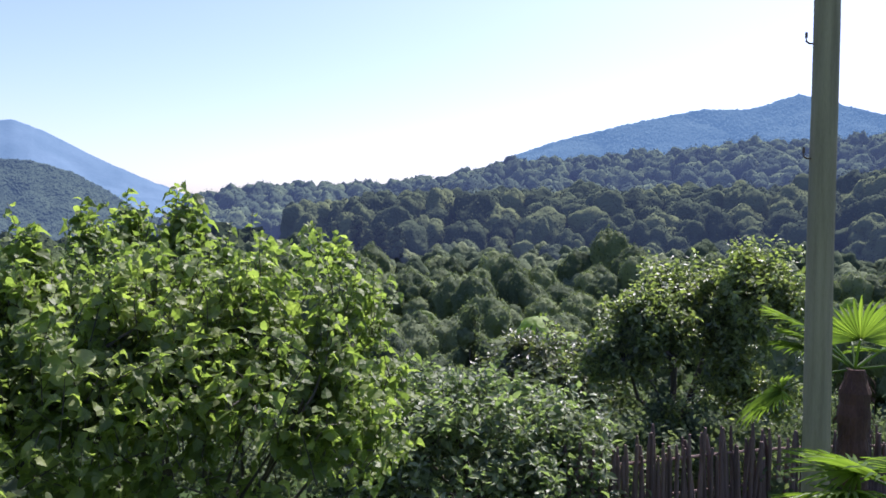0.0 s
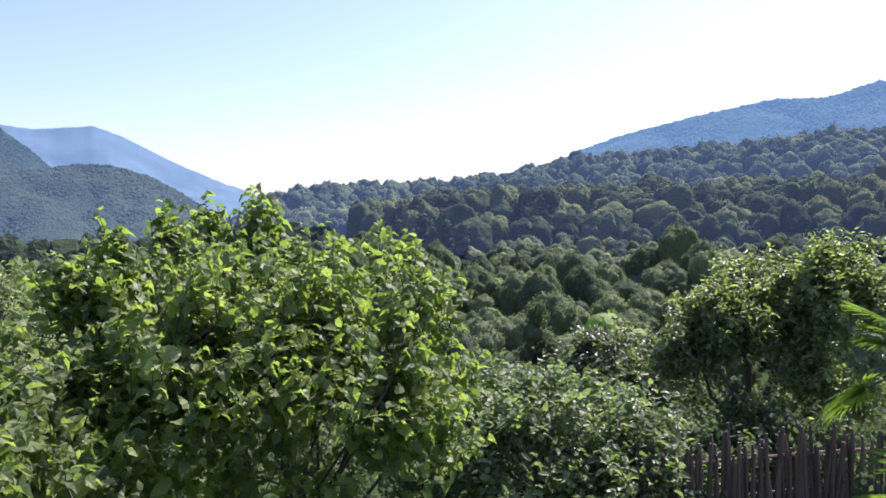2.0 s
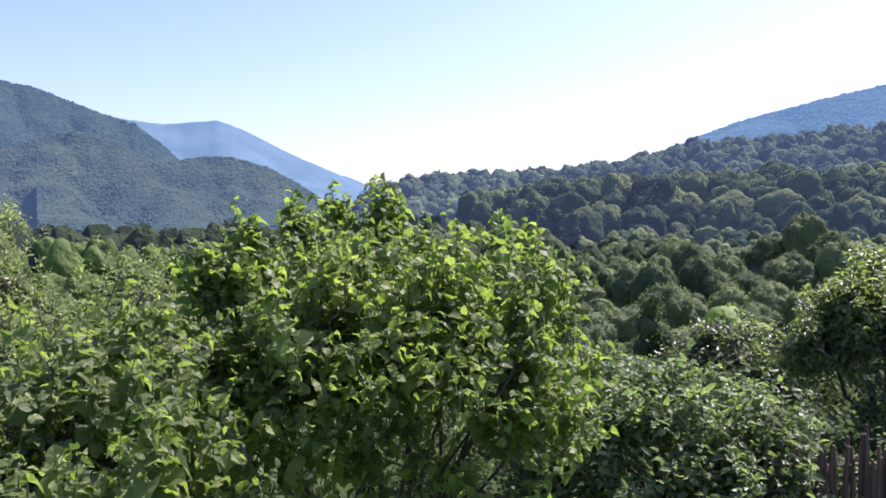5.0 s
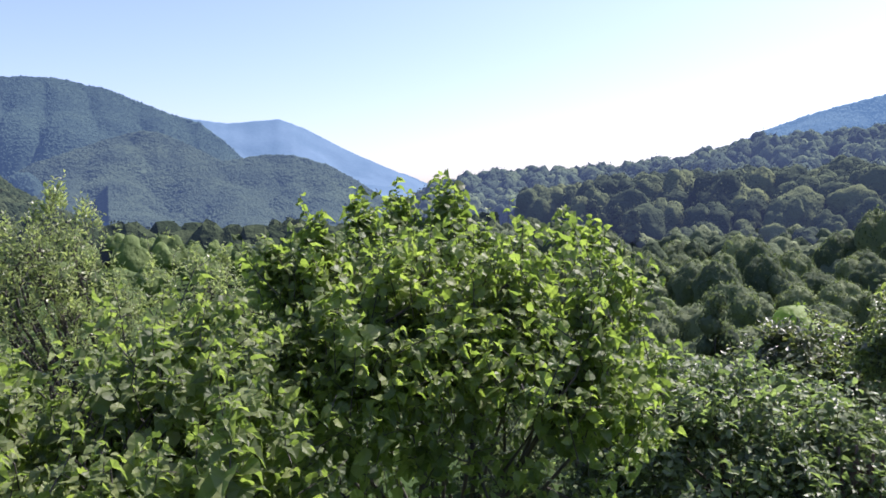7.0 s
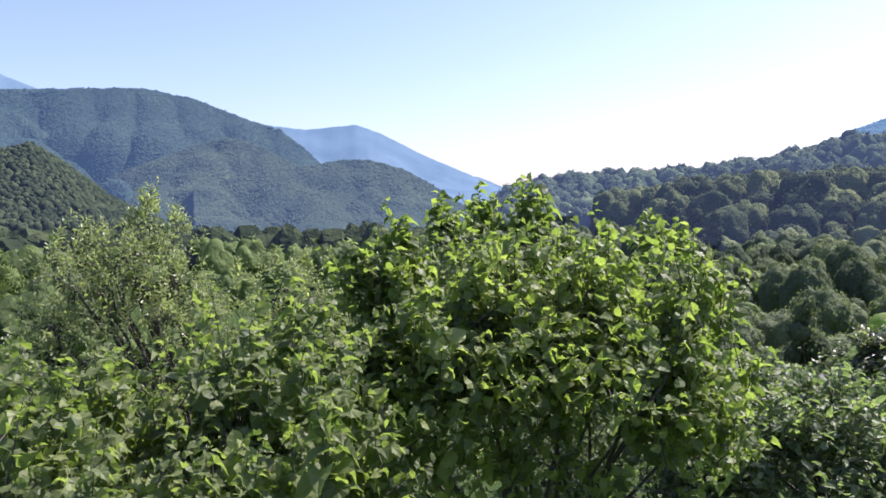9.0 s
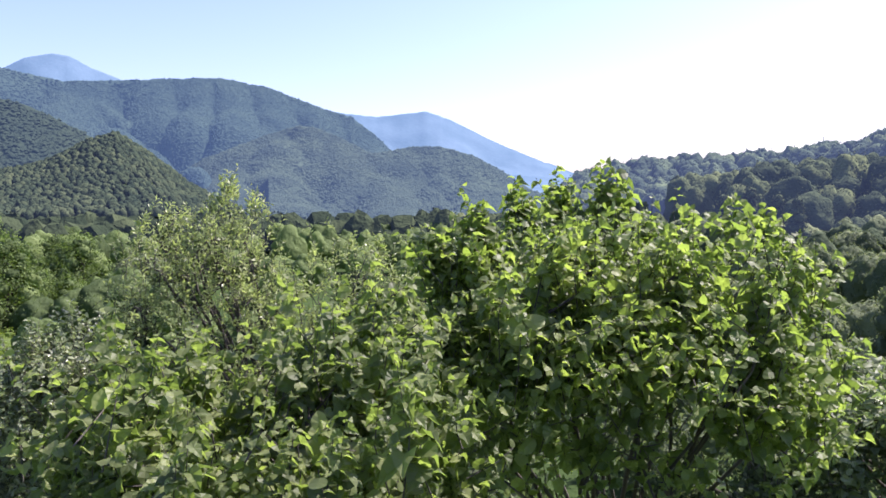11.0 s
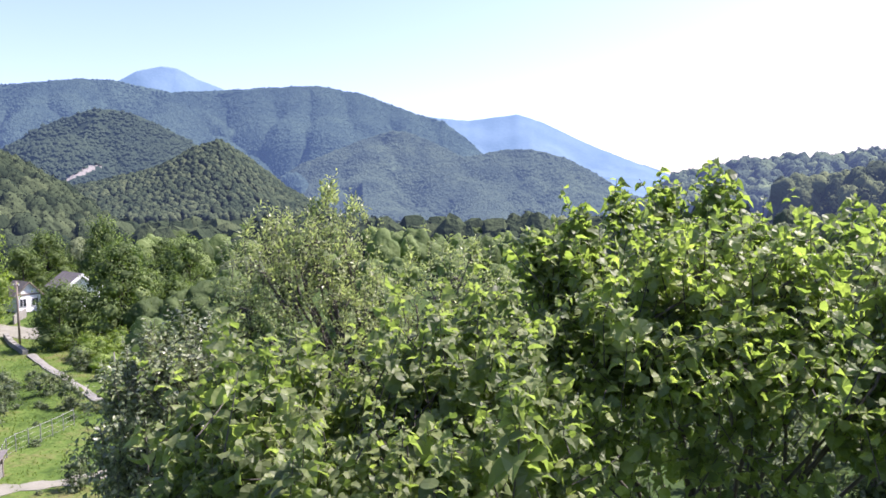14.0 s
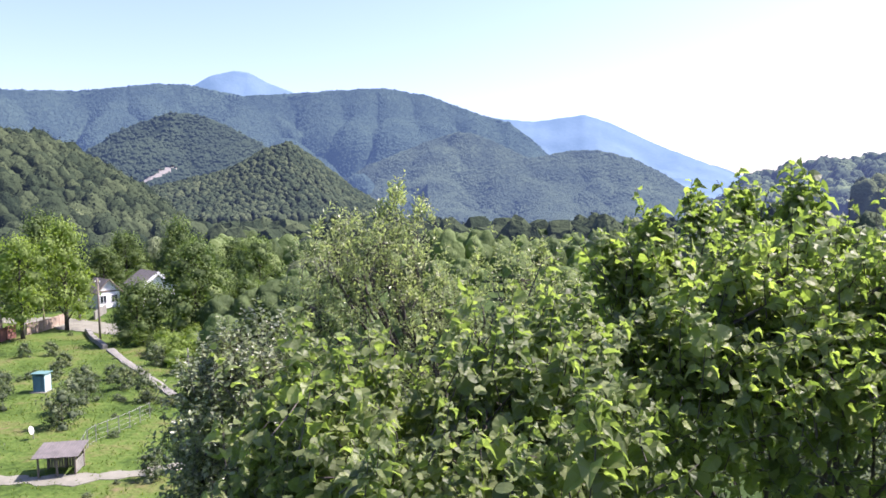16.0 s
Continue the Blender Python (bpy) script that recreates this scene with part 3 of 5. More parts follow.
# the forest edge: ranks of tall oak crowns at heights fitted to the view, their tops along the crest
rng = np.random.default_rng(15)
spots, widths = [], []
for r0, step, drop, small in ((222, 2.4, -0.1, 6.2), (208, 2.8, 0.25, 6.2), (196, 2.8, 1.2, 5.6), (186, 2.3, 2.4, 4.2), (176, 2.2, 3.3, 3.3)):
    for az in np.arange(-9.5, 34, step):
        az, r = az + rng.uniform(-0.9, 0.9), r0 + rng.uniform(-5, 5)
        size = rng.uniform(small, small * 1.5)
        x, y = polar(az, r)
        top = EYE + r * math.tan(math.radians(crest(HILLS["oaks"][4], az) - drop)) + rng.uniform(-2.2, 0.8)
        spots.append((x, y, top - 1.25 * size))
        widths.append(size)
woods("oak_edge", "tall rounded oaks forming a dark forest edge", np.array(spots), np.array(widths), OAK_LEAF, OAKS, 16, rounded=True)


def mountain_woods(name, label, surf, seed, step, size, material, shapes, low=0.0):
    """Crowns over the face of a far mountain."""
    x, y, z = (q[:151].ravel() for q in surf)
    rng = np.random.default_rng(seed)
    rows, cols = 151, len(x) // 151
    n = step
    i, j = rng.uniform(rows * low, rows - 1.001, n), rng.uniform(0, cols - 1.001, n)
    i0, j0 = i.astype(int), j.astype(int)
    u, w = i - i0, j - j0
    def at(q):
        q = q.reshape(rows, cols)
        return (q[i0, j0] * (1 - u) + q[i0 + 1, j0] * u) * (1 - w) + (q[i0, j0 + 1] * (1 - u) + q[i0 + 1, j0 + 1] * u) * w
    sizes = size * rng.uniform(0.6, 1.4, n)
    spots = np.stack([at(x), at(y), at(z) + sizes * 0.1], -1)
    clear = ~bared(*(spots + (0, 0, 2)).T) & ~bared(*spots.T)
    return woods(name, label, spots[clear], sizes[clear], material, shapes, seed, 1.0, True)


mountain_woods("mountain_woods", "hazy blue-green woods over the long ridge", far3, 22, 130000, 3.0, PEAK_MID, DOTS, 0.15)
mountain_woods("knoll_woods", "hazy blue-green woods over the knoll", far8, 24, 34000, 2.7, PEAK_KNOLL, DOTS, 0.1)
mountain_woods("spur_woods", "hazy blue-green woods over the spur", far4, 23, 26000, 2.6, PEAK_KNOLL, DOTS, 0.1)
mountain_woods("hill_woods", "dark woods covering a hill, blue-green with haze", far5, 21, 18000, 2.6, HILL_NEAR, DOTS, 0.1)
mountain_woods("ridge_woods", "hazy blue-green woods over the ridge behind the forest", far6, 28, 26000, 2.0, PEAK_RIGHT, DOTS, 0.3)

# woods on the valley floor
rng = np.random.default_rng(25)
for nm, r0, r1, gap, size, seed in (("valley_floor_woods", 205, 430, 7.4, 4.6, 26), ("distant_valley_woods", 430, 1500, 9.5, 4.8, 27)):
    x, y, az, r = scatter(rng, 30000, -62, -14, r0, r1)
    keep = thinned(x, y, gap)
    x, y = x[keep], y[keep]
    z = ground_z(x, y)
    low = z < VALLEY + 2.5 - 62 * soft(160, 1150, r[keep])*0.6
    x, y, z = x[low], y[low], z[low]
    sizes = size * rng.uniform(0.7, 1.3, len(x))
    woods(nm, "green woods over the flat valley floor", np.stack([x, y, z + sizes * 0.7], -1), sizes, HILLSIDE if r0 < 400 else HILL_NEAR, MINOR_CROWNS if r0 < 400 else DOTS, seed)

# ---- single trees of the valley ----
LOBE = ball(1)


def tree_shape(seed, height, width, trunk, lobes, tufts, size, conical=0.0, body=0.72):
    """Trunk with limbs, and a crown of leaf tufts gathered in uneven lobes."""
    rng = np.random.default_rng(seed)
    wood_g, crown_g = Geo(), Geo()
    lean = rng.normal(0, 0.03 * height, 2)
    pts = [(lean[0] * t * t, lean[1] * t * t, height * 0.8 * t) for t in np.linspace(0, 1, 6)]
    wood_g.add(*tube(pts, np.linspace(height * 0.022, height * 0.005, 6), 7))
    places, outs = [], []
    for k in range(lobes):
        t = (k + 0.5) / lobes
        zc = height * (trunk + (0.94 - trunk) * t)
        spread = width / 2 * (math.sin(math.pi * min(1, 0.22 + 0.75 * t)) ** 0.8) * (1 - conical * t)
        a = k * 2.4 + rng.uniform(-0.5, 0.5)
        rad = spread * rng.uniform(0.35, 0.75)
        c = np.array([rad * math.cos(a), rad * math.sin(a), zc])
        lr = width * rng.uniform(0.17, 0.27) * (1 - 0.5 * conical * t)
        wood_g.add(*tube([(0, 0, zc - height * 0.14), c * (0.5, 0.5, 1) - (0, 0, height * 0.04), c], [height * 0.008, height * 0.006, height * 0.002], 5))
        n = tufts // lobes
        ph = rng.uniform(0, 6.28, 3)
        w = LOBE[0] * (0.86 + 0.16 * np.sin(5 * LOBE[0][:, 0] + ph[0]) * np.sin(5 * LOBE[0][:, 1] + ph[1]) + rng.normal(0, 0.07, len(LOBE[0])))[:, None]
        crown_g.add(w * lr * body * (1, 1, 0.85) + c, LOBE[1])
        d = rng.normal(size=(n, 3))
        d /= np.linalg.norm(d, axis=1, keepdims=True)
        places.append(c + d * (1, 1, 0.85) * lr * rng.uniform(min(0.66, body), 1.2, (n, 1)))
        outs.append(d)
    at = np.concatenate(places)
    crown_g.add(*stamp(*TUFT, at, facing(rng, np.concatenate(outs), 0.32), size * rng.uniform(0.6, 1.4, len(at))))
    return wood_g, crown_g


def full_tree(seed, height, width, tufts, size):
    """Trunk and limbs under a full crown that reaches nearly to the ground."""
    wood_g = tree_shape(seed, height, width, 0.1, 7, 7, 0.1)[0]
    v, f = leafed(billow(4, seed, 12, 46, 1.0, 0.014, 0.34, (0.15, 0.28), -2), seed + 1, tufts, size, 0.5, 1.1)
    h = 0.5 * height * 0.96
    return wood_g, Geo().add(v * (width / 2, width / 2, h) + (0, 0, height - h), f)


def tree(name, label, where, shapes, leaf, category="tree", group=""):
    ob = thing(name, where, label, category, group)
    part("trunk", shapes[0], BARK, ob, smooth=True)
    part("crown", shapes[1], leaf, ob, smooth=True)
    return ob


def planted(ob, x, y, turn, size, tall=1.0):
    m = Matrix.LocRotScale((x, y, float(ground_z(x, y)) - 0.15), Euler((0, 0, turn)), (size, size, size * tall))
    return copy_thing(ob, m)


FAR_AWAY = [(-66.0, 190.0), (-60, 150), (-50, 120), (-30, 100), (-48, 130), (-4.6, 152), (-69.3, 99.5), (-58.4, 89.4), (-62.3, 88.6), (-52, 84)]
kinds = [
    ("broadleaf_tree", "round-headed green broadleaf tree in the valley", full_tree(31, 8, 8.5, 1700, 0.075), TREE_MID),
    ("broadleaf_tree", "dark dense broadleaf tree in the valley", full_tree(32, 10, 8.5, 1500, 0.075), TREE_DARK),
    ("broadleaf_tree", "bushy green tree with low crown", full_tree(33, 6.5, 8, 1500, 0.075), TREE_MID),
    ("broadleaf_tree", "bright green bushy tree in the valley", full_tree(34, 6, 7.5, 700, 0.055), TREE_LIGHT),
    ("tall_tree", "tall narrow dark tree in the valley", tree_shape(35, 13, 7, 0.08, 18, 2600, 0.3, 0.45, body=0.9), TREE_DARK),
    ("spruce_tree", "dark pointed spruce among the broadleaf trees", tree_shape(36, 14, 8.5, 0.05, 20, 2200, 0.34, 0.85, body=0.9), OAK_LEAF),
    ("tall_tree", "tall bright green tree beside the road", tree_shape(37, 12, 7.6, 0.2, 16, 4200, 0.27, body=0.55), TREE_LIGHT),
    ("broadleaf_tree", "tall bushy green tree near the houses", tree_shape(38, 11, 9.5, 0.1, 20, 5200, 0.28, 0.1, body=0.6), TREE_GREEN),
    ("broadleaf_tree", "rounded leafy garden tree near the houses", tree_shape(39, 7, 6.8, 0.05, 17, 4000, 0.22, body=0.55), TREE_GREEN),
    ("broadleaf_tree", "green leafy young tree at the meadow's edge", full_tree(40, 7, 7.5, 700, 0.055), TREE_GREEN),
]
protos = []
for (nm, lb, sh, lf), (paz, pr) in zip(kinds, FAR_AWAY):
    px, py = polar(paz, pr)
    protos.append(tree(nm, lb, (px, py, float(ground_z(px, py)) - 0.15), sh, lf, group="valley trees"))

rng = np.random.default_rng(77)
# the facing slope and the valley floor in front of it
tx, ty, taz, tr = scatter(rng, 6000, -57, 34, 62, 215)
keep = thinned(tx, ty, 6.0)
keep = keep[(taz[keep] > -14) | (rng.uniform(0, 1, len(keep)) < 0.5)]
tx, ty, taz, tr = tx[keep], ty[keep], taz[keep], tr[keep]
near_first = np.argsort(tr + rng.uniform(0, 25, len(tr)))
count = 0
for i in near_first:
    if count >= 255:
        break
    k = int(rng.choice([0, 1, 2, 3], p=[0.38, 0.26, 0.28, 0.08]))
    k = 9 if taz[i] < -24 else k
    grown = 0.54 + 0.4 * float(soft(80, 185, tr[i]))
    planted(protos[k], tx[i], ty[i], rng.uniform(0, 6.28), grown * rng.uniform(0.7, 1.2), rng.uniform(0.95, 1.5))
    count += 1
# the rest of the slope
rest = near_first[count:]
if len(rest):
    s = 3.0 * rng.uniform(0.7, 1.3, len(rest))
    bare = taz[rest] < -24
    spots = np.stack([tx[rest], ty[rest], ground_z(tx[rest], ty[rest]) + 2.2 + 2.6 * rng.uniform(0, 1, len(rest)) ** 2], -1)
    woods("valley_woods", "mixed green trees on the valley slope", spots[~bare], s[~bare], VALLEY_LEAF, FULL_CROWNS, 78, rounded=True)
    woods("meadow_woods", "green trees beyond the meadow", spots[bare], s[bare], TREE_GREEN, FULL_CROWNS, 77, rounded=True)
# a stand of spruces in front of the dark slope
for az, r, s in ((-8.2, 150, 1.0), (-6.4, 155, 1.1), (-5.6, 150, 0.9), (-3.4, 148, 0.95)):
    planted(protos[5], *polar(az, r), az, s)
# the single tall tree and its neighbours beyond the shrubs
for k, az, r, s, t in ((4, 2.1, 40, 0.5, 1.3), (1, 1.2, 69, 0.6, 0.9), (2, -3.6, 52, 0.62, 1.0), (3, 7.8, 30, 0.6, 1.4), (2, 5.6, 64, 0.8, 0.9)):
    planted(protos[k], *polar(az, r), az, s, t)
# young trees on the slope between the shrubs and the valley
bx_, by_ = scatter(rng, 300, -14, 12, 33, 61)[:2]
kp = thinned(bx_, by_, 4.2)[:52]
for i in kp:
    planted(protos[int(rng.choice([0, 1, 2]))], bx_[i], by_[i], rng.uniform(0, 6), rng.uniform(0.38, 0.56))
# trees and bushes round the houses
for k, x, y, s, t in ((6, -95.5, 41.2, 1.05, 1.1), (8, -95.0, 52.0, 1.1, 0.62), (3, -69.6, 38.8, 0.36, 0.8), (3, -64.3, 37.5, 0.32, 0.8), (3, -68.4, 42.0, 0.42, 0.8), (3, -75.6, 45.5, 0.42, 0.8), (7, -117, 48, 1.15, 1.15), (8, -74.0, 52.0, 0.9, 1.0), (7, -86, 53.5, 0.85, 0.9),
                      (8, -118, 42, 1.2, 1.2), (7, -124, 60, 0.9, 0.9), (7, -128, 66, 1.0, 1.0), (8, -118, 70, 1.3, 1.4),
                      (7, -84, 55, 0.8, 0.8), (8, -76, 55, 0.85, 0.9), (8, -68, 39.5, 0.4, 0.4), (8, -72, 42, 0.45, 0.45), (8, -63, 38, 0.4, 0.4), (8, -66, 42.5, 0.5, 0.45),
                      (7, -110, 76, 0.9, 0.95), (7, -98, 70, 0.9, 0.95), (8, -90, 66, 1.2, 1.2), (7, -122, 36, 1.0, 1.15), (8, -108, 66.5, 1.1, 1.2)):
    planted(protos[k], x, y, x * 1.7, s, t)

# ---- undergrowth below the terrace ----
ux, uy, uaz, ur = scatter(rng, 9000, -60, 35, 9.6, 62)
ok = (uaz > -57) & ((uaz < 3) | (ur > 9.4 + 0.165 * (uaz - 2))) & ((uaz > -30) | (ur > 17))
ux, uy = ux[ok], uy[ok]
keep = thinned(ux, uy, 2.1)
ux, uy = ux[keep], uy[keep]
us = 0.75 * rng.uniform(0.6, 1.4, len(ux))
close = np.hypot(ux, uy) < 21
# darker leaf chosen to put the shade under the vine-covered tree into colour
woods("thicket", "tangled green brambles on the slope below the yard", np.stack([ux, uy, ground_z(ux, uy) + 0.2], -1)[close], us[close] * np.where(np.degrees(np.arctan2(ux, uy))[close] > 10, 1.2, 1.7), TREE_DARK, THICKETS, 79)
spots = np.stack([ux, uy, ground_z(ux, uy) + 0.25], -1)
west = np.degrees(np.arctan2(ux, uy)) < -24
mid = ~close & (np.hypot(ux, uy) < 34)
woods("thicket", "brambles and saplings behind the fence", spots[mid & ~west], us[mid & ~west] * 1.75, TREE_DARK, THICKETS, 82)
far = ~close & ~mid
woods("undergrowth", "rough green undergrowth on the slope", spots[far & ~west], us[far & ~west] * 1.75, TREE_DARK, SMALL_CROWNS, 80)
woods("undergrowth", "leafy green undergrowth below the fruit trees", spots[~close & west], us[~close & west] * 1.75, TREE_GREEN, THICKETS, 81)

# ---- meadow bushes ----
bush = tree("bush", "low dark green bush on the meadow", (-52.9, 22.0, float(ground_z(-52.9, 22.0)) - 0.1), tree_shape(41, 2.6, 3.2, 0.05, 10, 850, 0.17, body=0.5), TREE_DARK, "bush", "meadow bushes")
for x, y, s in ((-80.9, 30.6, 0.6), (-79.5, 32.6, 0.6), (-62.5, 28.0, 0.8), (-59.7, 29.9, 0.75), (-73.2, 31.1, 0.6), (-56, 24, 1.0), (-58, 26, 0.8), (-66, 23, 0.8),
                (-47, 15, 0.8), (-61, 20.5, 0.9), (-60, 31.5, 0.6), (-64, 31.0, 0.55), (-70, 29, 0.55), (-54.5, 29, 0.75), (-38.5, 20.6, 0.7), (-72, 39.5, 0.7), (-66, 36.3, 0.8)):
    planted(bush, x, y, x, s)
# bright bushes along the far side of the path, darker ones along a terrace edge
lush = tree("bush", "bright green leafy bush beside the path", (-66.0, 38.6, float(ground_z(-66.0, 38.6)) - 0.1), tree_shape(43, 2.4, 3.4, 0.05, 11, 1100, 0.17, body=0.6), TREE_LIGHT, "bush", "path bushes")
edge = np.random.default_rng(44)
for k in range(26):
    u = k / 25
    planted(lush, -82 + 27 * u + edge.normal(0, 0.6), 41.5 - 6.6 * u + edge.uniform(-0.6, 4.5), k * 1.3, edge.uniform(0.55, 1.15), edge.uniform(0.6, 1.0))
for k in range(9):
    planted(bush, -74 + 1.35 * k + edge.normal(0, 0.3), 26.0 + 0.55 * k + edge.normal(0, 0.3), k * 2.1, edge.uniform(0.3, 0.5), 0.7)
for k in range(8):
    planted(bush, -57 + 0.95 * k, 27.8 + 0.32 * k + edge.normal(0, 0.2), k * 1.7, edge.uniform(0.25, 0.42), 0.75)
for x, y, s in ((-31.5, 15.4, 0.8), (-30.4, 16.4, 0.7), (-32.5, 16.6, 0.6), (-36.0, 11.6, 0.5), (-37.4, 12.6, 0.45)):
    planted(lush, x, y, x * 2, s, 0.9)
wx, wy = scatter(rng, 220, -73, -58, 42, 100)[:2]
for i in thinned(wx, wy, 6.5)[:46]:
    planted(bush, wx[i], wy[i], wx[i], rng.uniform(0.16, 0.36), rng.uniform(0.5, 0.9))


# ---- tufts of grass over the meadow ----
sward = np.random.default_rng(90)
mx, my = scatter(sward, 11000, -76, -57, 33, 98)[:2]
thick = waves(mx, my, 9) + sward.normal(0, 0.4, len(mx)) > -0.05
mx, my = mx[thick], my[thick]
spike = (np.array([[-0.22, 0, 0], [0.22, 0, 0], [-0.45, 0.1, 0.8], [0, -0.22, 0], [0, 0.22, 0], [0.3, 0.25, 1.0], [0.15, -0.1, 0], [-0.15, 0.1, 0], [0.35, -0.35, 0.75]]), np.array([[0, 1, 2], [3, 4, 5], [6, 7, 8]]))
tall = sward.uniform(0.07, 0.2, len(mx)) * (1 + 0.5 * np.clip(waves(mx, my, 23), 0, 1))
tagged(part("grass", Geo().add(*stamp(*spike, np.stack([mx, my, ground_z(mx, my) - 0.02], -1), yaw_turns(sward.uniform(0, 6.28, len(mx))), tall)), GRASS_BLADE), "uneven tufts of bright green meadow grass", "grass", kind="stuff")


# ---- leaves and shrubs close to the house ----
def blade(rim, ribs, fold, arch, crinkle):
    """A leaf of length 1 along y: ribs along the middle, a rim on either side, folded along the rib, arched and crinkled."""
    v = [(0, y, -arch * (y - 0.35) ** 2) for y in ribs]
    f, n = [], len(rim)
    for s in (1, -1):
        k0 = len(v)
        for i, (x, y) in enumerate(rim):
            v.append((s * x, y, fold * x - arch * (y - 0.35) ** 2 + crinkle * (1 if (i + (s > 0)) % 2 else -1)))
        chain = [k0 + i for i in range(n)]
        r = 0
        for i in range(n):
            nxt = chain[i + 1] if i + 1 < n else len(ribs) - 1
            while r + 1 < len(ribs) - 1 and ribs[r + 1] < rim[i][1] - 0.02:
                f.append((r, chain[i], r + 1) if s > 0 else (r, r + 1, chain[i]))
                r += 1
            f.append((r, chain[i], nxt) if s > 0 else (r, nxt, chain[i]))
            if i == 0 and r == 0 and len(ribs) > 2:
                f[-1] = (0, chain[0], 1) if s > 0 else (0, 1, chain[0])
                f.append((1, chain[0], nxt) if s > 0 else (1, nxt, chain[0]))
                r = 1
    return np.array(v, float), np.array(f)


HAZEL_BLADE = blade([(0.22, -0.03), (0.42, 0.1), (0.49, 0.32), (0.48, 0.54), (0.40, 0.73), (0.24, 0.89), (0.08, 0.98)], [0.0, 0.33, 0.68, 1.06], 0.36, 0.85, 0.03)
LOBED_BLADE = blade([(0.26, -0.05), (0.47, 0.1), (0.42, 0.24), (0.52, 0.46), (0.37, 0.6), (0.31, 0.72), (0.14, 0.9)], [0.0, 0.33, 0.68, 1.05], 0.42, 0.85, 0.04)
OVAL_BLADE = blade([(0.20, 0.14), (0.29, 0.42), (0.22, 0.72)], [0.0, 0.35, 0.7, 1.0], 0.35, 0.4, 0.03)
SLIM_BLADE = blade([(0.15, 0.2), (0.2, 0.5), (0.12, 0.8)], [0.0, 0.5, 1.0], 0.4, 0.4, 0.0)


def leaf_mass(profile, r, depth, low, sprays, fall=9.0, wall=0.36):
    """One mass of a crown: its top as (bearing, height from the eye), the distance of its middle, half its depth, its foot from the eye, how many sprays,
    how far the rounded top falls to the upright front, and the front's share of the sprays."""
    return np.array(profile, float), r, depth, low, sprays, fall, wall


def spray_feet(rng, mass, inner):
    """Places on the rounded skin of a mass, and which way is out there."""
    profile, r, depth, low, n, fall, front = mass
    a0, a1 = profile[0, 0], profile[-1, 0]
    az = rng.uniform(a0, a1, n)
    u = np.clip(2 * (az - a0) / (a1 - a0) - 1, -1, 1)
    round_off = 0.25 + 0.75 * np.sqrt(1 - np.abs(u) ** 3)
    top = np.interp(az, profile[:, 0], profile[:, 1])
    shoulder = top - np.minimum(np.minimum(0.55 * (top - low), 1.1 * depth), fall)
    s = rng.uniform(0, 1, n)
    wall = s < front
    turn = np.where(wall, 0.0, np.radians(rng.uniform(0, 98, n)))
    d = depth * round_off
    rr = r - d * np.cos(turn)
    z = np.where(wall, low + (shoulder - low) * rng.uniform(0, 1, n), shoulder + (top - shoulder) * np.sin(turn))
    back = inner * rng.uniform(-0.25, 1, n)
    rr = rr + back * np.cos(turn)
    z = z - back * np.sin(turn) * 0.8
    ahead = np.stack([np.sin(np.radians(az)), np.cos(np.radians(az)), 0 * az], 1)
    side = np.stack([np.cos(np.radians(az)), -np.sin(np.radians(az)), 0 * az], 1)
    out = -ahead * np.cos(turn)[:, None] + np.array([0, 0, 1.0]) * np.sin(turn)[:, None] + side * (0.8 * u**3)[:, None]
    return ahead * rr[:, None] + np.array([0, 0, EYE]) + np.stack([0 * z, 0 * z, z], 1), out


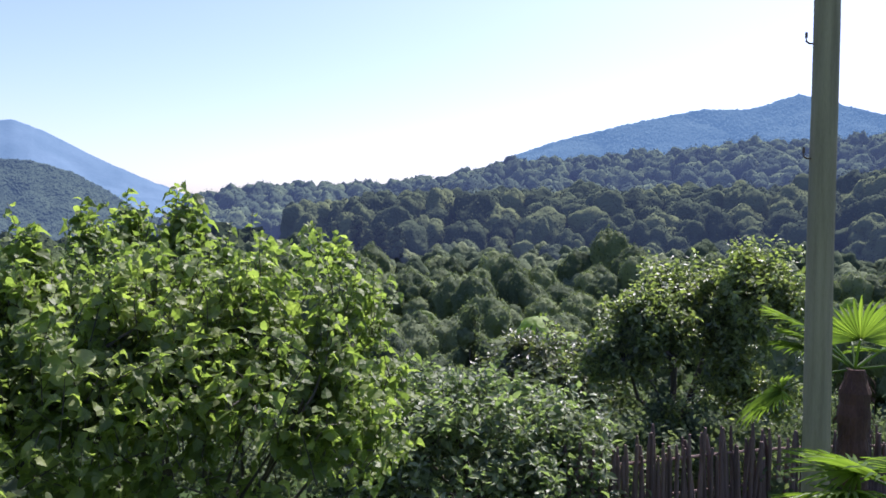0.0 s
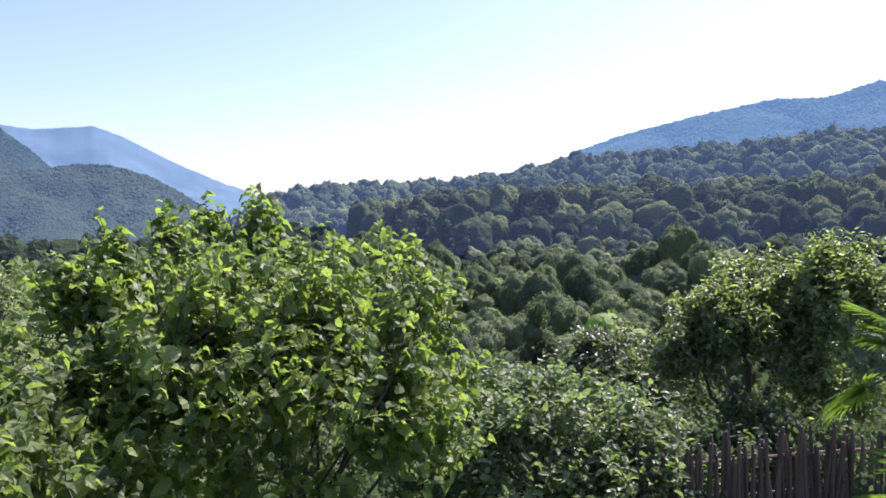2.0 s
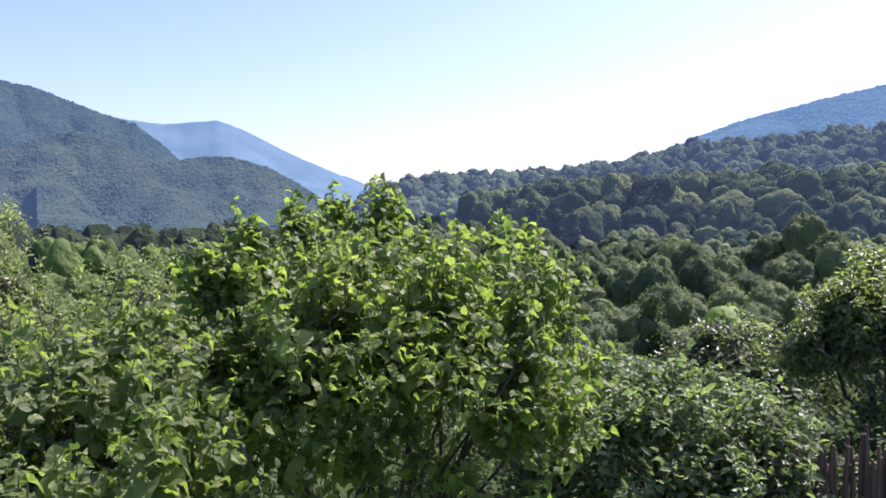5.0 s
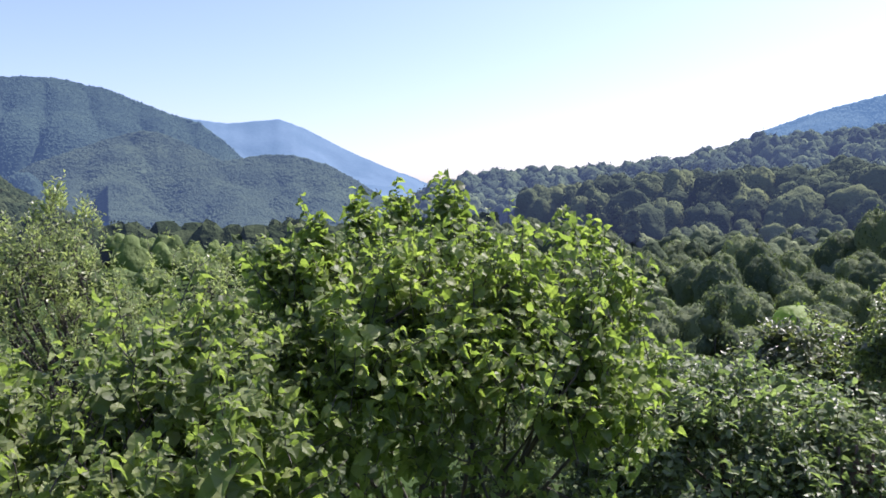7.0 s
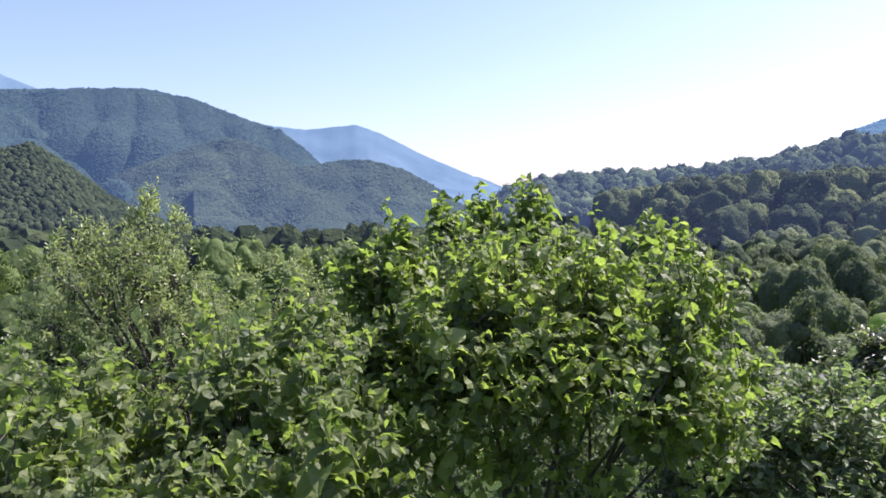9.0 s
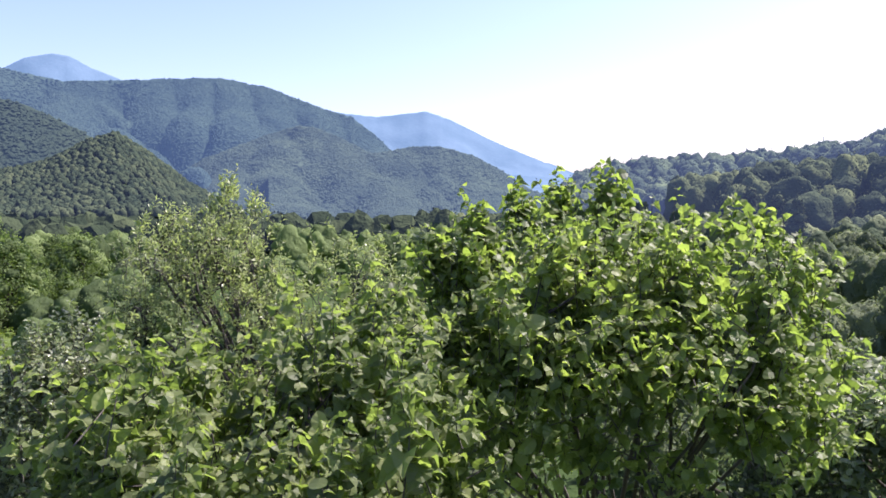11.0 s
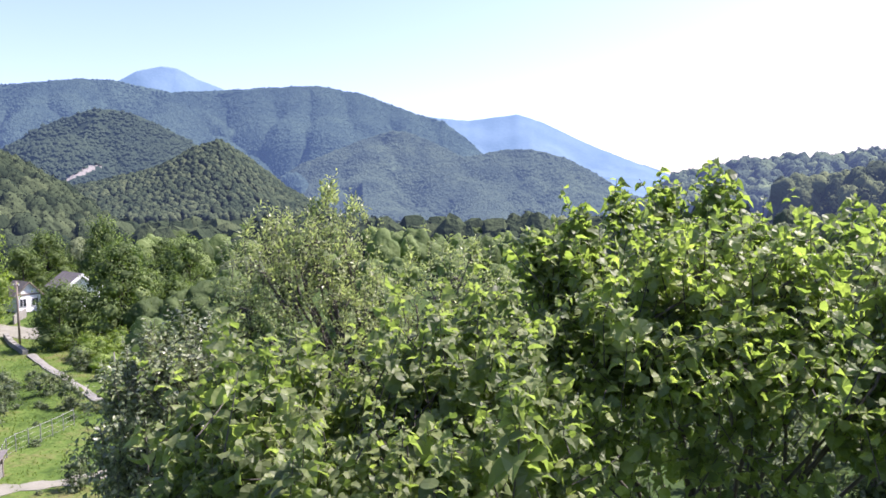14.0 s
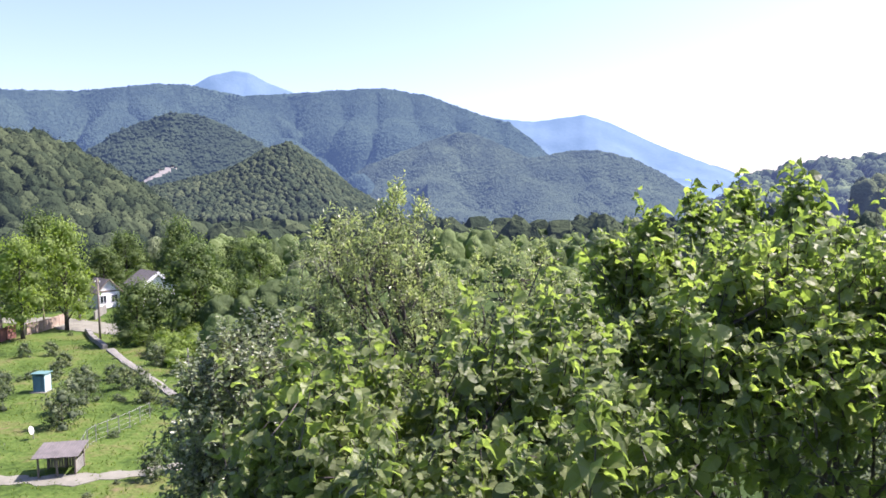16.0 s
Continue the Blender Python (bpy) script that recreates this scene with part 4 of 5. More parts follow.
def shrub(name, label, category, foot, masses, leaf_shapes, leaf_size, leaf, seed, stems=10, stem_radius=0.03, per_spray=4, per_shoot=8, shoot=0.42, upward=0.55,
          droop=0.4, inner=0.35, loose=0.18, leaders=(), singles=240, bare=0.25, reach=0.5, tilt=0.5):
    """Stems from one foot, sprays of leafy shoots over the skin of the crown's masses, a few leading shoots above it."""
    rng = np.random.default_rng(seed)
    base = np.array([*foot, float(ground_z(*foot))])
    places, outs = zip(*(spray_feet(rng, m, inner) for m in masses))
    places, outs = np.concatenate(places), np.concatenate(outs)
    n = len(places)
    ob = thing(name, base, label, category)
    # stems rise from the foot to the larger sprays
    paths = []
    for k in range(stems):
        tip = places[rng.integers(n)] - np.array([0, 0, 0.2])
        t = np.linspace(0, 1, 10)[:, None]
        start = base + np.r_[rng.normal(0, 0.14, 2), -0.15]
        mid = start * 0.45 + tip * 0.55 + np.r_[rng.normal(0, 0.15, 2), 0.35]
        p = (1 - t) ** 2 * start + 2 * t * (1 - t) * mid + t**2 * tip
        p[1:-1] += rng.normal(0, 0.5 * stem_radius, (8, 3))
        paths.append(p)
        part("stem", Geo().add(*tube(p - base, np.linspace(stem_radius, stem_radius * 0.22, 10), 7)), BARK, ob, smooth=True)
    skeleton = np.concatenate(paths)
    # shoots: a leading one in each spray and others round it
    who = np.repeat(np.arange(n), per_spray)
    grow = outs[who] * (1 - upward) + np.array([0, 0, upward]) + rng.normal(0, 0.33, (len(who), 3))
    grow /= np.linalg.norm(grow, axis=1, keepdims=True)
    length = shoot * rng.uniform(0.55, 1.3, len(who))
    root = places[who] + rng.normal(0, loose, (len(who), 3)) - grow * (length * 0.75)[:, None]
    lengths, per = length, np.full(len(who), per_shoot)
    vigour = np.ones(len(who))
    for az, r, z in leaders:
        tip = np.array([*polar(az, r), EYE + z])
        vigour = np.concatenate([vigour, [1.25, 1.2, 1.1]])
        for k in range(3):
            lean = np.r_[rng.normal(0, 0.13, 2), 1.0]
            lean /= np.linalg.norm(lean)
            tall = (0.7, 0.5, 0.45)[k]
            root = np.concatenate([root, [tip - lean * tall - np.r_[rng.normal(0, 0.09 * k, 2), 0.1 * k]]])
            grow = np.concatenate([grow, [lean]])
            lengths = np.concatenate([lengths, [tall]])
            per = np.concatenate([per, [22 - 4 * k]])
    twig = Geo()
    for i in range(n):
        gap = np.linalg.norm(skeleton - places[i], axis=1) + 0.7 * np.maximum(skeleton[:, 2] - places[i, 2], 0)
        near = skeleton[gap.argmin()]
        end = places[i] - outs[i] * shoot * 0.5
        mid = (near + end) / 2 + rng.normal(0, 0.06, 3) - np.array([0, 0, 0.05])
        twig.add(*tube(np.array([near, mid, end]) - base, [min(0.014, stem_radius * 0.42), 0.009, 0.005], 5, False))
    for i in range(len(root)):
        sag = rng.normal(0, 0.03, 3)
        twig.add(*tube(np.array([root[i], root[i] + grow[i] * lengths[i] * 0.5 + sag, root[i] + grow[i] * lengths[i]]) - base, [0.0055, 0.004, 0.002], 3, False))
    tagged(part("brushwood", twig, BARK, ob), kind="stuff")
    # leaves, turn about turn along each shoot
    idx = np.repeat(np.arange(len(root)), per)
    first = np.cumsum(per) - per
    step = np.arange(len(idx)) - first[idx]
    t = bare + (1 - bare) * (step + rng.uniform(0, 0.8, len(idx))) / per[idx]
    g = grow[idx]
    at = root[idx] + g * (lengths[idx] * t)[:, None]
    ref = np.cross(g, np.array([0.31, 0.83, 0.47]))
    ref /= np.linalg.norm(ref, axis=1, keepdims=True)
    swing = step * 2.4 + rng.uniform(-0.5, 0.5, len(idx)) + idx * 1.7
    side = ref * np.cos(swing)[:, None] + np.cross(g, ref) * np.sin(swing)[:, None]
    m = len(idx)
    ahead = side + reach * g + np.array([0, 0, -droop]) + rng.normal(0, 0.22, (m, 3))
    up = np.array([0, 0, 0.9]) + 0.45 * side + 0.35 * g + rng.normal(0, tilt, (m, 3))
    turns = frames_from(ahead, up)
    sizes = leaf_size * rng.uniform(0.55, 1.2, m) * (1.1 - 0.45 * t**2) * vigour[idx]
    dims = sizes[:, None] * np.stack([rng.uniform(0.7, 1.1, m), np.ones(m), rng.uniform(0.3, 2.0, m) * rng.choice([1, 1, 1, -0.6], m)], 1)
    at = at + side * (0.12 * sizes)[:, None] - base
    order = np.argsort(np.hypot(*(at + base)[:, :2].T) - 0.5 * at[:, 2])
    kind = rng.integers(0, len(leaf_shapes), m)
    crown = Geo()
    for k, (v, f) in enumerate(leaf_shapes):
        pick = np.zeros(m, bool)
        pick[order[min(singles, m):]] = True
        pick &= kind == k
        crown.add(*stamp(v, f, at[pick], turns[pick], dims[pick]))
    tagged(part("crown", crown, leaf, ob), kind="stuff")
    blades = [Geo().add(v, f).mesh("leaf", leaf) for v, f in leaf_shapes]
    for i in order[: min(singles, m)]:
        part("leaf", blades[kind[i]], leaf, ob, at=Matrix([[*(turns[i][r] * dims[i]), at[i][r]] for r in range(3)] + [[0, 0, 0, 1]]))
    return ob


shrub("hazel_shrub", "tall green hazel shrub with broad sunlit leaves", "shrub", polar(-18, 7.2),
      [leaf_mass([(-34.2, -1.3), (-32.9, -0.5), (-31, -0.52), (-28.9, -0.34), (-24.6, -0.36), (-21.7, -0.38), (-18.3, -0.32), (-15.8, -0.4), (-12.9, -0.42), (-11.6, -0.52), (-10, -0.38), (-8.1, -0.4), (-6.5, -0.75), (-5.3, -0.85), (-4.6, -1.6)],
                 7.0, 1.8, -2.8, 124, 0.95, 0.2),
       leaf_mass([(-31, -2.2), (-24, -1.5), (-12, -1.45), (-6, -1.7), (-3.5, -2.4)], 7.4, 1.3, -3.6, 5)],
      [HAZEL_BLADE, LOBED_BLADE], 0.115, HAZEL, 101, stems=24, per_spray=9, per_shoot=7, shoot=0.5, upward=0.5, tilt=0.5, droop=0.45, inner=0.75, loose=0.17,
      leaders=[(-25.3, 8.0, 0.17), (-25.0, 7.9, 0.02), (-22.6, 7.4, 0.22), (-22.3, 7.4, 0.06), (-19.2, 7.2, 0.28), (-18.9, 7.2, 0.12), (-18.4, 7.3, 0.02), (-28.5, 6.7, -0.06), (-29.4, 6.8, -0.16), (-32.4, 6.7, -0.24), (-9.8, 7.7, -0.06), (-7.8, 7.7, -0.16),
               (-5.3, 8.2, -0.6), (-13, 7.4, -0.2), (-16.4, 7.3, -0.18), (-26.8, 5.3, -0.5), (-19.5, 5.5, -0.8), (-11.3, 6.0, -1.0), (-10.9, 5.9, -1.2), (-10.2, 6.0, -1.5), (-15, 5.6, -0.85)])
shrub("hazel_shrub", "spreading pale green hazel shrub below the balcony", "shrub", polar(-45, 6.2),
      [leaf_mass([(-60.5, -2.2), (-58, -1.6), (-55.2, -1.05), (-53.5, -1.02), (-51.5, -1.18), (-49.4, -1.16), (-47.3, -1.35), (-45, -1.28), (-43.3, -1.05), (-41.6, -0.97), (-39.5, -0.85), (-36.5, -0.85), (-34.9, -0.95), (-33.4, -1.35), (-32, -2.0)], 5.4, 1.75, -2.6, 205, 0.9, 0.2)],
      [HAZEL_BLADE, LOBED_BLADE], 0.1, HAZEL_PALE, 102, stems=16, per_spray=6, per_shoot=9, upward=0.38, loose=0.18, shoot=0.38, singles=160, tilt=0.45, droop=0.45, inner=0.5,
      leaders=[(-54.8, 5.7, -0.82), (-49, 6.2, -0.98), (-43, 6.3, -0.84), (-39.2, 6.5, -0.66), (-37.4, 6.4, -0.7), (-57.6, 5.6, -1.35), (-59, 5.4, -1.6)])
shrub("hazel_shrub", "large-leaved hazel boughs close below the balcony", "shrub", polar(-46, 3.9),
      [leaf_mass([(-58, -1.8), (-54.2, -1.35), (-50, -1.28), (-46, -1.3), (-42.3, -1.25), (-39.3, -1.1), (-37.6, -1.35), (-36.2, -1.9)], 3.7, 0.5, -2.3, 13)],
      [HAZEL_BLADE, LOBED_BLADE], 0.088, HAZEL_PALE, 108, stems=9, stem_radius=0.022, per_spray=7, per_shoot=9, loose=0.14, upward=0.4, tilt=0.5, droop=0.7, singles=200, shoot=0.36, leaders=[(-37.6, 3.5, -0.78), (-52.5, 3.5, -1.02), (-41.6, 3.4, -0.95)])
shrub("leafy_shrub", "low dense shrub with grey-green glossy leaves", "shrub", polar(2.5, 11.2),
      [leaf_mass([(-8, -3.0), (-5.7, -2.55), (-1.8, -2.42), (2.9, -2.36), (5.8, -2.45), (8, -2.62), (10.5, -2.62), (12.3, -2.95), (13, -3.4)], 11.2, 1.7, -4.4, 135, 0.9, 0.4)],
      [OVAL_BLADE], 0.165, LOWSHRUB, 103, stems=16, per_spray=7, per_shoot=8, upward=0.72, tilt=0.55, inner=0.3, singles=200, leaders=[(0.5, 10.6, -2.12), (3.4, 10.8, -2.05), (-3.6, 10.6, -2.25), (6, 10.7, -2.15), (8.6, 10.6, -2.35)])
shrub("dark_shrub", "dark shrub with glossy leaves behind the lower one", "shrub", polar(7.5, 18.5),
      [leaf_mass([(3, -4.2), (4.2, -3.35), (5, -3.05), (7.1, -2.8), (9.9, -2.95), (11.6, -3.1), (13, -3.7)], 18, 1.3, -5.2, 130)],
      [OVAL_BLADE], 0.19, DARKSHRUB, 104, stems=9, per_spray=5, per_shoot=8, singles=0, inner=0.3)
shrub("vine_covered_tree", "small spreading tree overgrown with glossy vine leaves", "tree", polar(16.6, 15.8),
      [leaf_mass([(10.6, -3.0), (11.6, -2.3), (13.4, -1.7), (15.2, -1.35), (16.6, -1.25), (18, -1.8)], 14.9, 0.95, -2.7, 62),
       leaf_mass([(14.6, -1.9), (16, -1.15), (18, -1.05), (19.6, -1.05), (21.2, -1.3)], 16, 1.0, -2.3, 52),
       leaf_mass([(19.4, -1.9), (20.6, -1.05), (22, -0.68), (24, -0.85), (24.9, -1.25), (25.6, -2.1)], 15.4, 0.95, -3.3, 66),
       leaf_mass([(12.6, -4.1), (15, -3.7), (18.5, -3.6), (21.5, -3.8)], 14.4, 0.5, -4.6, 34)],
      [OVAL_BLADE], 0.155, VINE, 105, stems=12, stem_radius=0.06, per_spray=8, per_shoot=12, shoot=0.55, upward=0.45, inner=0.35, singles=200, tilt=0.55,
      leaders=[(22, 15.4, -0.42), (23.6, 15.4, -0.6), (16.2, 15.4, -0.8), (19.4, 15.2, -0.82), (14.2, 15.2, -1.2)])
shrub("pear_tree", "old pear tree with thin grey-green leaves and bare twigs", "tree", polar(-41.5, 16.5),
      [leaf_mass([(-53, -2.4), (-51.4, -1.0), (-50.2, -0.62), (-48, -0.52), (-46.1, -0.32), (-44.9, -0.05), (-43.2, -0.3), (-42.4, -1.1), (-41.5, -2.0)], 16, 1.3, -3.6, 200),
       leaf_mass([(-42.5, -1.7), (-40.1, -1.3), (-36.7, -1.1), (-34.6, -1.1), (-32.6, -1.7), (-31, -2.6)], 16.4, 1.2, -3.0, 70)],
      [SLIM_BLADE], 0.124, PEAR, 106, stems=34, stem_radius=0.075, per_spray=4, per_shoot=9, shoot=0.7, upward=0.55, droop=0.1, inner=0.5, loose=0.26, bare=0.4, singles=0, reach=0.8, tilt=0.8,
      leaders=[(-44.9, 16, 0.56), (-44.6, 16, 0.4), (-45.2, 16, 0.3), (-46.2, 16, 0.1), (-43.1, 16, 0.16), (-42.8, 16, 0.0), (-48.4, 16, -0.15), (-50.6, 16, -0.25), (-36.2, 16, -0.75), (-34.4, 16, -0.8), (-39, 16, -0.95)])
shrub("plum_shrub", "dark plum bush with small shiny leaves", "shrub", polar(-58, 12.2),
      [leaf_mass([(-61.7, -3.4), (-60.2, -2.5), (-59.4, -2.25), (-57.9, -1.92), (-55.6, -1.62), (-54, -1.95), (-52.8, -2.6)], 12, 1.0, -4.4, 190)],
      [OVAL_BLADE], 0.105, PLUM, 107, stems=9, stem_radius=0.03, per_spray=6, per_shoot=10, shoot=0.5, upward=0.55, singles=160, inner=0.4, leaders=[(-55.8, 12, -1.35), (-58.2, 12, -1.6), (-56.5, 12, -1.55)])

# ---- utility pole ----
px, py = polar(26.38, 8.5)
pole = thing("utility_pole", (px, py, 0), "weathered grey-green wooden utility pole behind the yard", "utility pole")
zs = np.linspace(-0.4, 9.0, 14)
part("shaft", Geo().add(*tube([(0.008 * math.sin(z * 1.3), 0.006 * math.cos(z), z) for z in zs], np.linspace(0.136, 0.116, 14), 20)), POLE_WOOD, pole, smooth=True)


def hook(z, out):
    return [(-0.12, 0, z), (-0.12 - out * 0.6, -0.01, z), (-0.12 - out, -0.01, z + 0.02), (-0.12 - out, -0.01, z + 0.07)]


for z in (5.93, 4.80):
    part("iron_hook", Geo().add(*tube(hook(z, 0.08), 0.009, 6)), RUST, pole, "rusty iron hook")
    part("insulator", Geo().add(*tube([(-0.2, -0.01, z + 0.05), (-0.2, -0.01, z + 0.075), (-0.2, -0.01, z + 0.11)], [0.012, 0.014, 0.010], 10)), RUST, pole, "small dark insulator pin")


# ---- palms ----
def fan(radius, spread, seed):
    """A fan of folded blades joined near the stalk, split towards their tips; stalk end at the origin, middle blade along y."""
    rng, g, n = np.random.default_rng(seed), Geo(), 30
    for k in range(n):
        a = radians(-spread / 2 + spread * (k + 0.5) / n)
        w = radians(spread / n) * 0.56
        L = radius * (0.8 + 0.2 * math.cos(a * 0.8)) * rng.uniform(0.93, 1.05)
        bend = 0.16 * L * rng.uniform(0.4, 1.6)
        u, s = np.array([math.sin(a), math.cos(a), 0]), np.array([math.cos(a), -math.sin(a), 0])
        rows = []
        for t, half in ((0.03, 0.03 * w), (0.35, 0.35 * w), (0.62, 0.5 * w), (0.85, 0.3 * w), (1.0, 0.02 * w)):
            c = u * L * t + np.array([0, 0, -bend * t**3])
            rows += [c - s * L * half + (0, 0, 0.012 * t), c - np.array([0, 0, 0.016 * (1 - t)]), c + s * L * half + (0, 0, 0.012 * t)]
        f = []
        for i in range(4):
            for j in (0, 1):
                q = 3 * i + j
                f += [(q, q + 1, q + 4), (q, q + 4, q + 3)]
        g.add(rows, f)
    return g


def palm(label, where, trunk_height, trunk_radius, fronds, seed):
    rng = np.random.default_rng(seed)
    ob = thing("fan_palm", where, label, "palm tree")
    zs = np.linspace(-0.1, trunk_height, 22)
    part("trunk", Geo().add(*tube([(0.01 * math.sin(3 * z), 0.01 * math.cos(2 * z), z) for z in zs],
                                  [trunk_radius * (0.86 + 0.2 * ((i * 7) % 5) / 5) * min(1.0, 0.6 + 0.22 * (21 - i)) for i in range(22)], 16)), FIBRE, ob, "shaggy brown fibre trunk")
    skirt = Geo()
    for k in range(160):
        a, z = rng.uniform(0, 6.28), rng.uniform(0.2, trunk_height)
        c = np.array([math.cos(a) * trunk_radius, math.sin(a) * trunk_radius, z])
        out = np.array([math.cos(a), math.sin(a), 0])
        skirt.add(*tube([c * (0.9, 0.9, 1), c + out * 0.03 - (0, 0, 0.07), c + out * 0.03 - (0, 0, 0.2)], [0.006, 0.004, 0.001], 3, False))
    tagged(part("fibre_coat", skirt, FIBRE, ob), kind="stuff")
    head = np.array([0, 0, trunk_height])
    for k, (yaw, rise, stalk, radius, face) in enumerate(fronds):
        # yaw: bearing of the stalk; rise: its angle above level; face: turn of the blade about the stalk
        d = np.array([math.sin(radians(yaw)) * math.cos(radians(rise)), math.cos(radians(yaw)) * math.cos(radians(rise)), math.sin(radians(rise))])
        end = head + d * stalk - np.array([0, 0, 0.1 * stalk])
        tip_dir = d - np.array([0, 0, 0.35])
        up = np.array([0.0, 0.0, 1.0]) if abs(d[2]) < 0.8 else -np.array([math.sin(radians(yaw)), math.cos(radians(yaw)), 0])
        turn = Matrix(frames_from(tip_dir[None], up[None])[0].tolist()).to_4x4()
        m = Matrix.Translation(end) @ turn @ pose(0, 0, 0, 0, face, 0)
        blade = part("frond", fan(radius, 215, seed + k), PALM, ob, at=m)
        stalk_g = Geo().add(*tube([head - d * 0.02, head + d * stalk * 0.5 + (0, 0, 0.02), end], [0.016, 0.012, 0.009], 6))
        part("stalk", stalk_g, PALM, ob)
    return ob


px, py = polar(28.6, 9.5)
palm("fan palm with shaggy brown trunk beside the pole", (px, py, float(ground_z(px, py))), 2.55, 0.17,
     [(190, 70, 0.42, 0.62, 0), (305, 38, 0.55, 0.42, 15), (322, 22, 0.6, 0.42, 20), (275, -12, 0.8, 0.62, 35), (60, 20, 0.6, 0.6, 0), (100, 5, 0.6, 0.6, 30),
      (20, 45, 0.6, 0.6, 0), (330, 40, 0.7, 0.6, 20), (120, 40, 0.6, 0.6, -20)], 300)
px, py = polar(32.4, 7.0)
palm("low young fan palm with spreading fronds", (px, py, float(ground_z(px, py))), 1.92, 0.13,
     [(260, 22, 0.35, 0.66, 10), (285, 15, 0.5, 0.66, 25), (238, 12, 0.45, 0.66, -15), (272, 45, 0.4, 0.6, 10), (310, 30, 0.5, 0.6, 0), (200, 20, 0.4, 0.55, 0), (170, 30, 0.4, 0.55, 0), (30, 25, 0.5, 0.6, 0), (80, 25, 0.5, 0.6, 0)], 340)

# ---- stake fence ----
def along(points, step):
    p = np.array(points, float)
    seg = np.linalg.norm(np.diff(p, axis=0), axis=1)
    s = np.concatenate([[0], np.cumsum(seg)])
    t = np.arange(0, s[-1], step)
    return np.stack([np.interp(t, s, p[:, 0]), np.interp(t, s, p[:, 1])], 1)


line = [polar(10.0, 10.1), polar(17.4, 11.0), polar(24.8, 12.5), polar(34, 15.0)]
stakes = along(line, 0.063)
fx, fy = stakes[0]
fence = thing("stake_fence", (fx, fy, float(ground_z(fx, fy))), "old grey fence of uneven upright stakes", "fence")
rng = np.random.default_rng(55)
shapes = []
for k in range(6):
    h, w = 0.98 + 0.05 * k, 0.03 + 0.004 * (k % 3)
    v, f = tube([(0, 0, -0.15), (0.01 * (k - 3), 0.006, h * 0.4), (0.012 * (k - 2), 0, h * 0.8), (0.014 * (k - 3), 0, h)], [w, w * 0.95, w * 0.85, w * 0.5], 7)
    shapes.append(Geo().add(v, f).mesh("stake", STAKE, False))
for k, (x, y) in enumerate(stakes):
    m = pose(x - fx, y - fy + rng.normal(0, 0.015), float(ground_z(x, y)) - fence.location.z, rng.normal(0, 2.0), rng.normal(0, 2.5), rng.uniform(0, 360))
    part("stake", shapes[int(rng.integers(6))], STAKE, fence, at=m @ Matrix.Diagonal((1, 1, rng.uniform(0.85, 1.12), 1)))
for h in (0.35, 0.85):
    rail = [(x - fx, y - fy + 0.05, float(ground_z(x, y)) - fence.location.z + h) for x, y in stakes[::6]]
    part("rail", Geo().add(*tube(rail, 0.022, 6)), STAKE, fence)


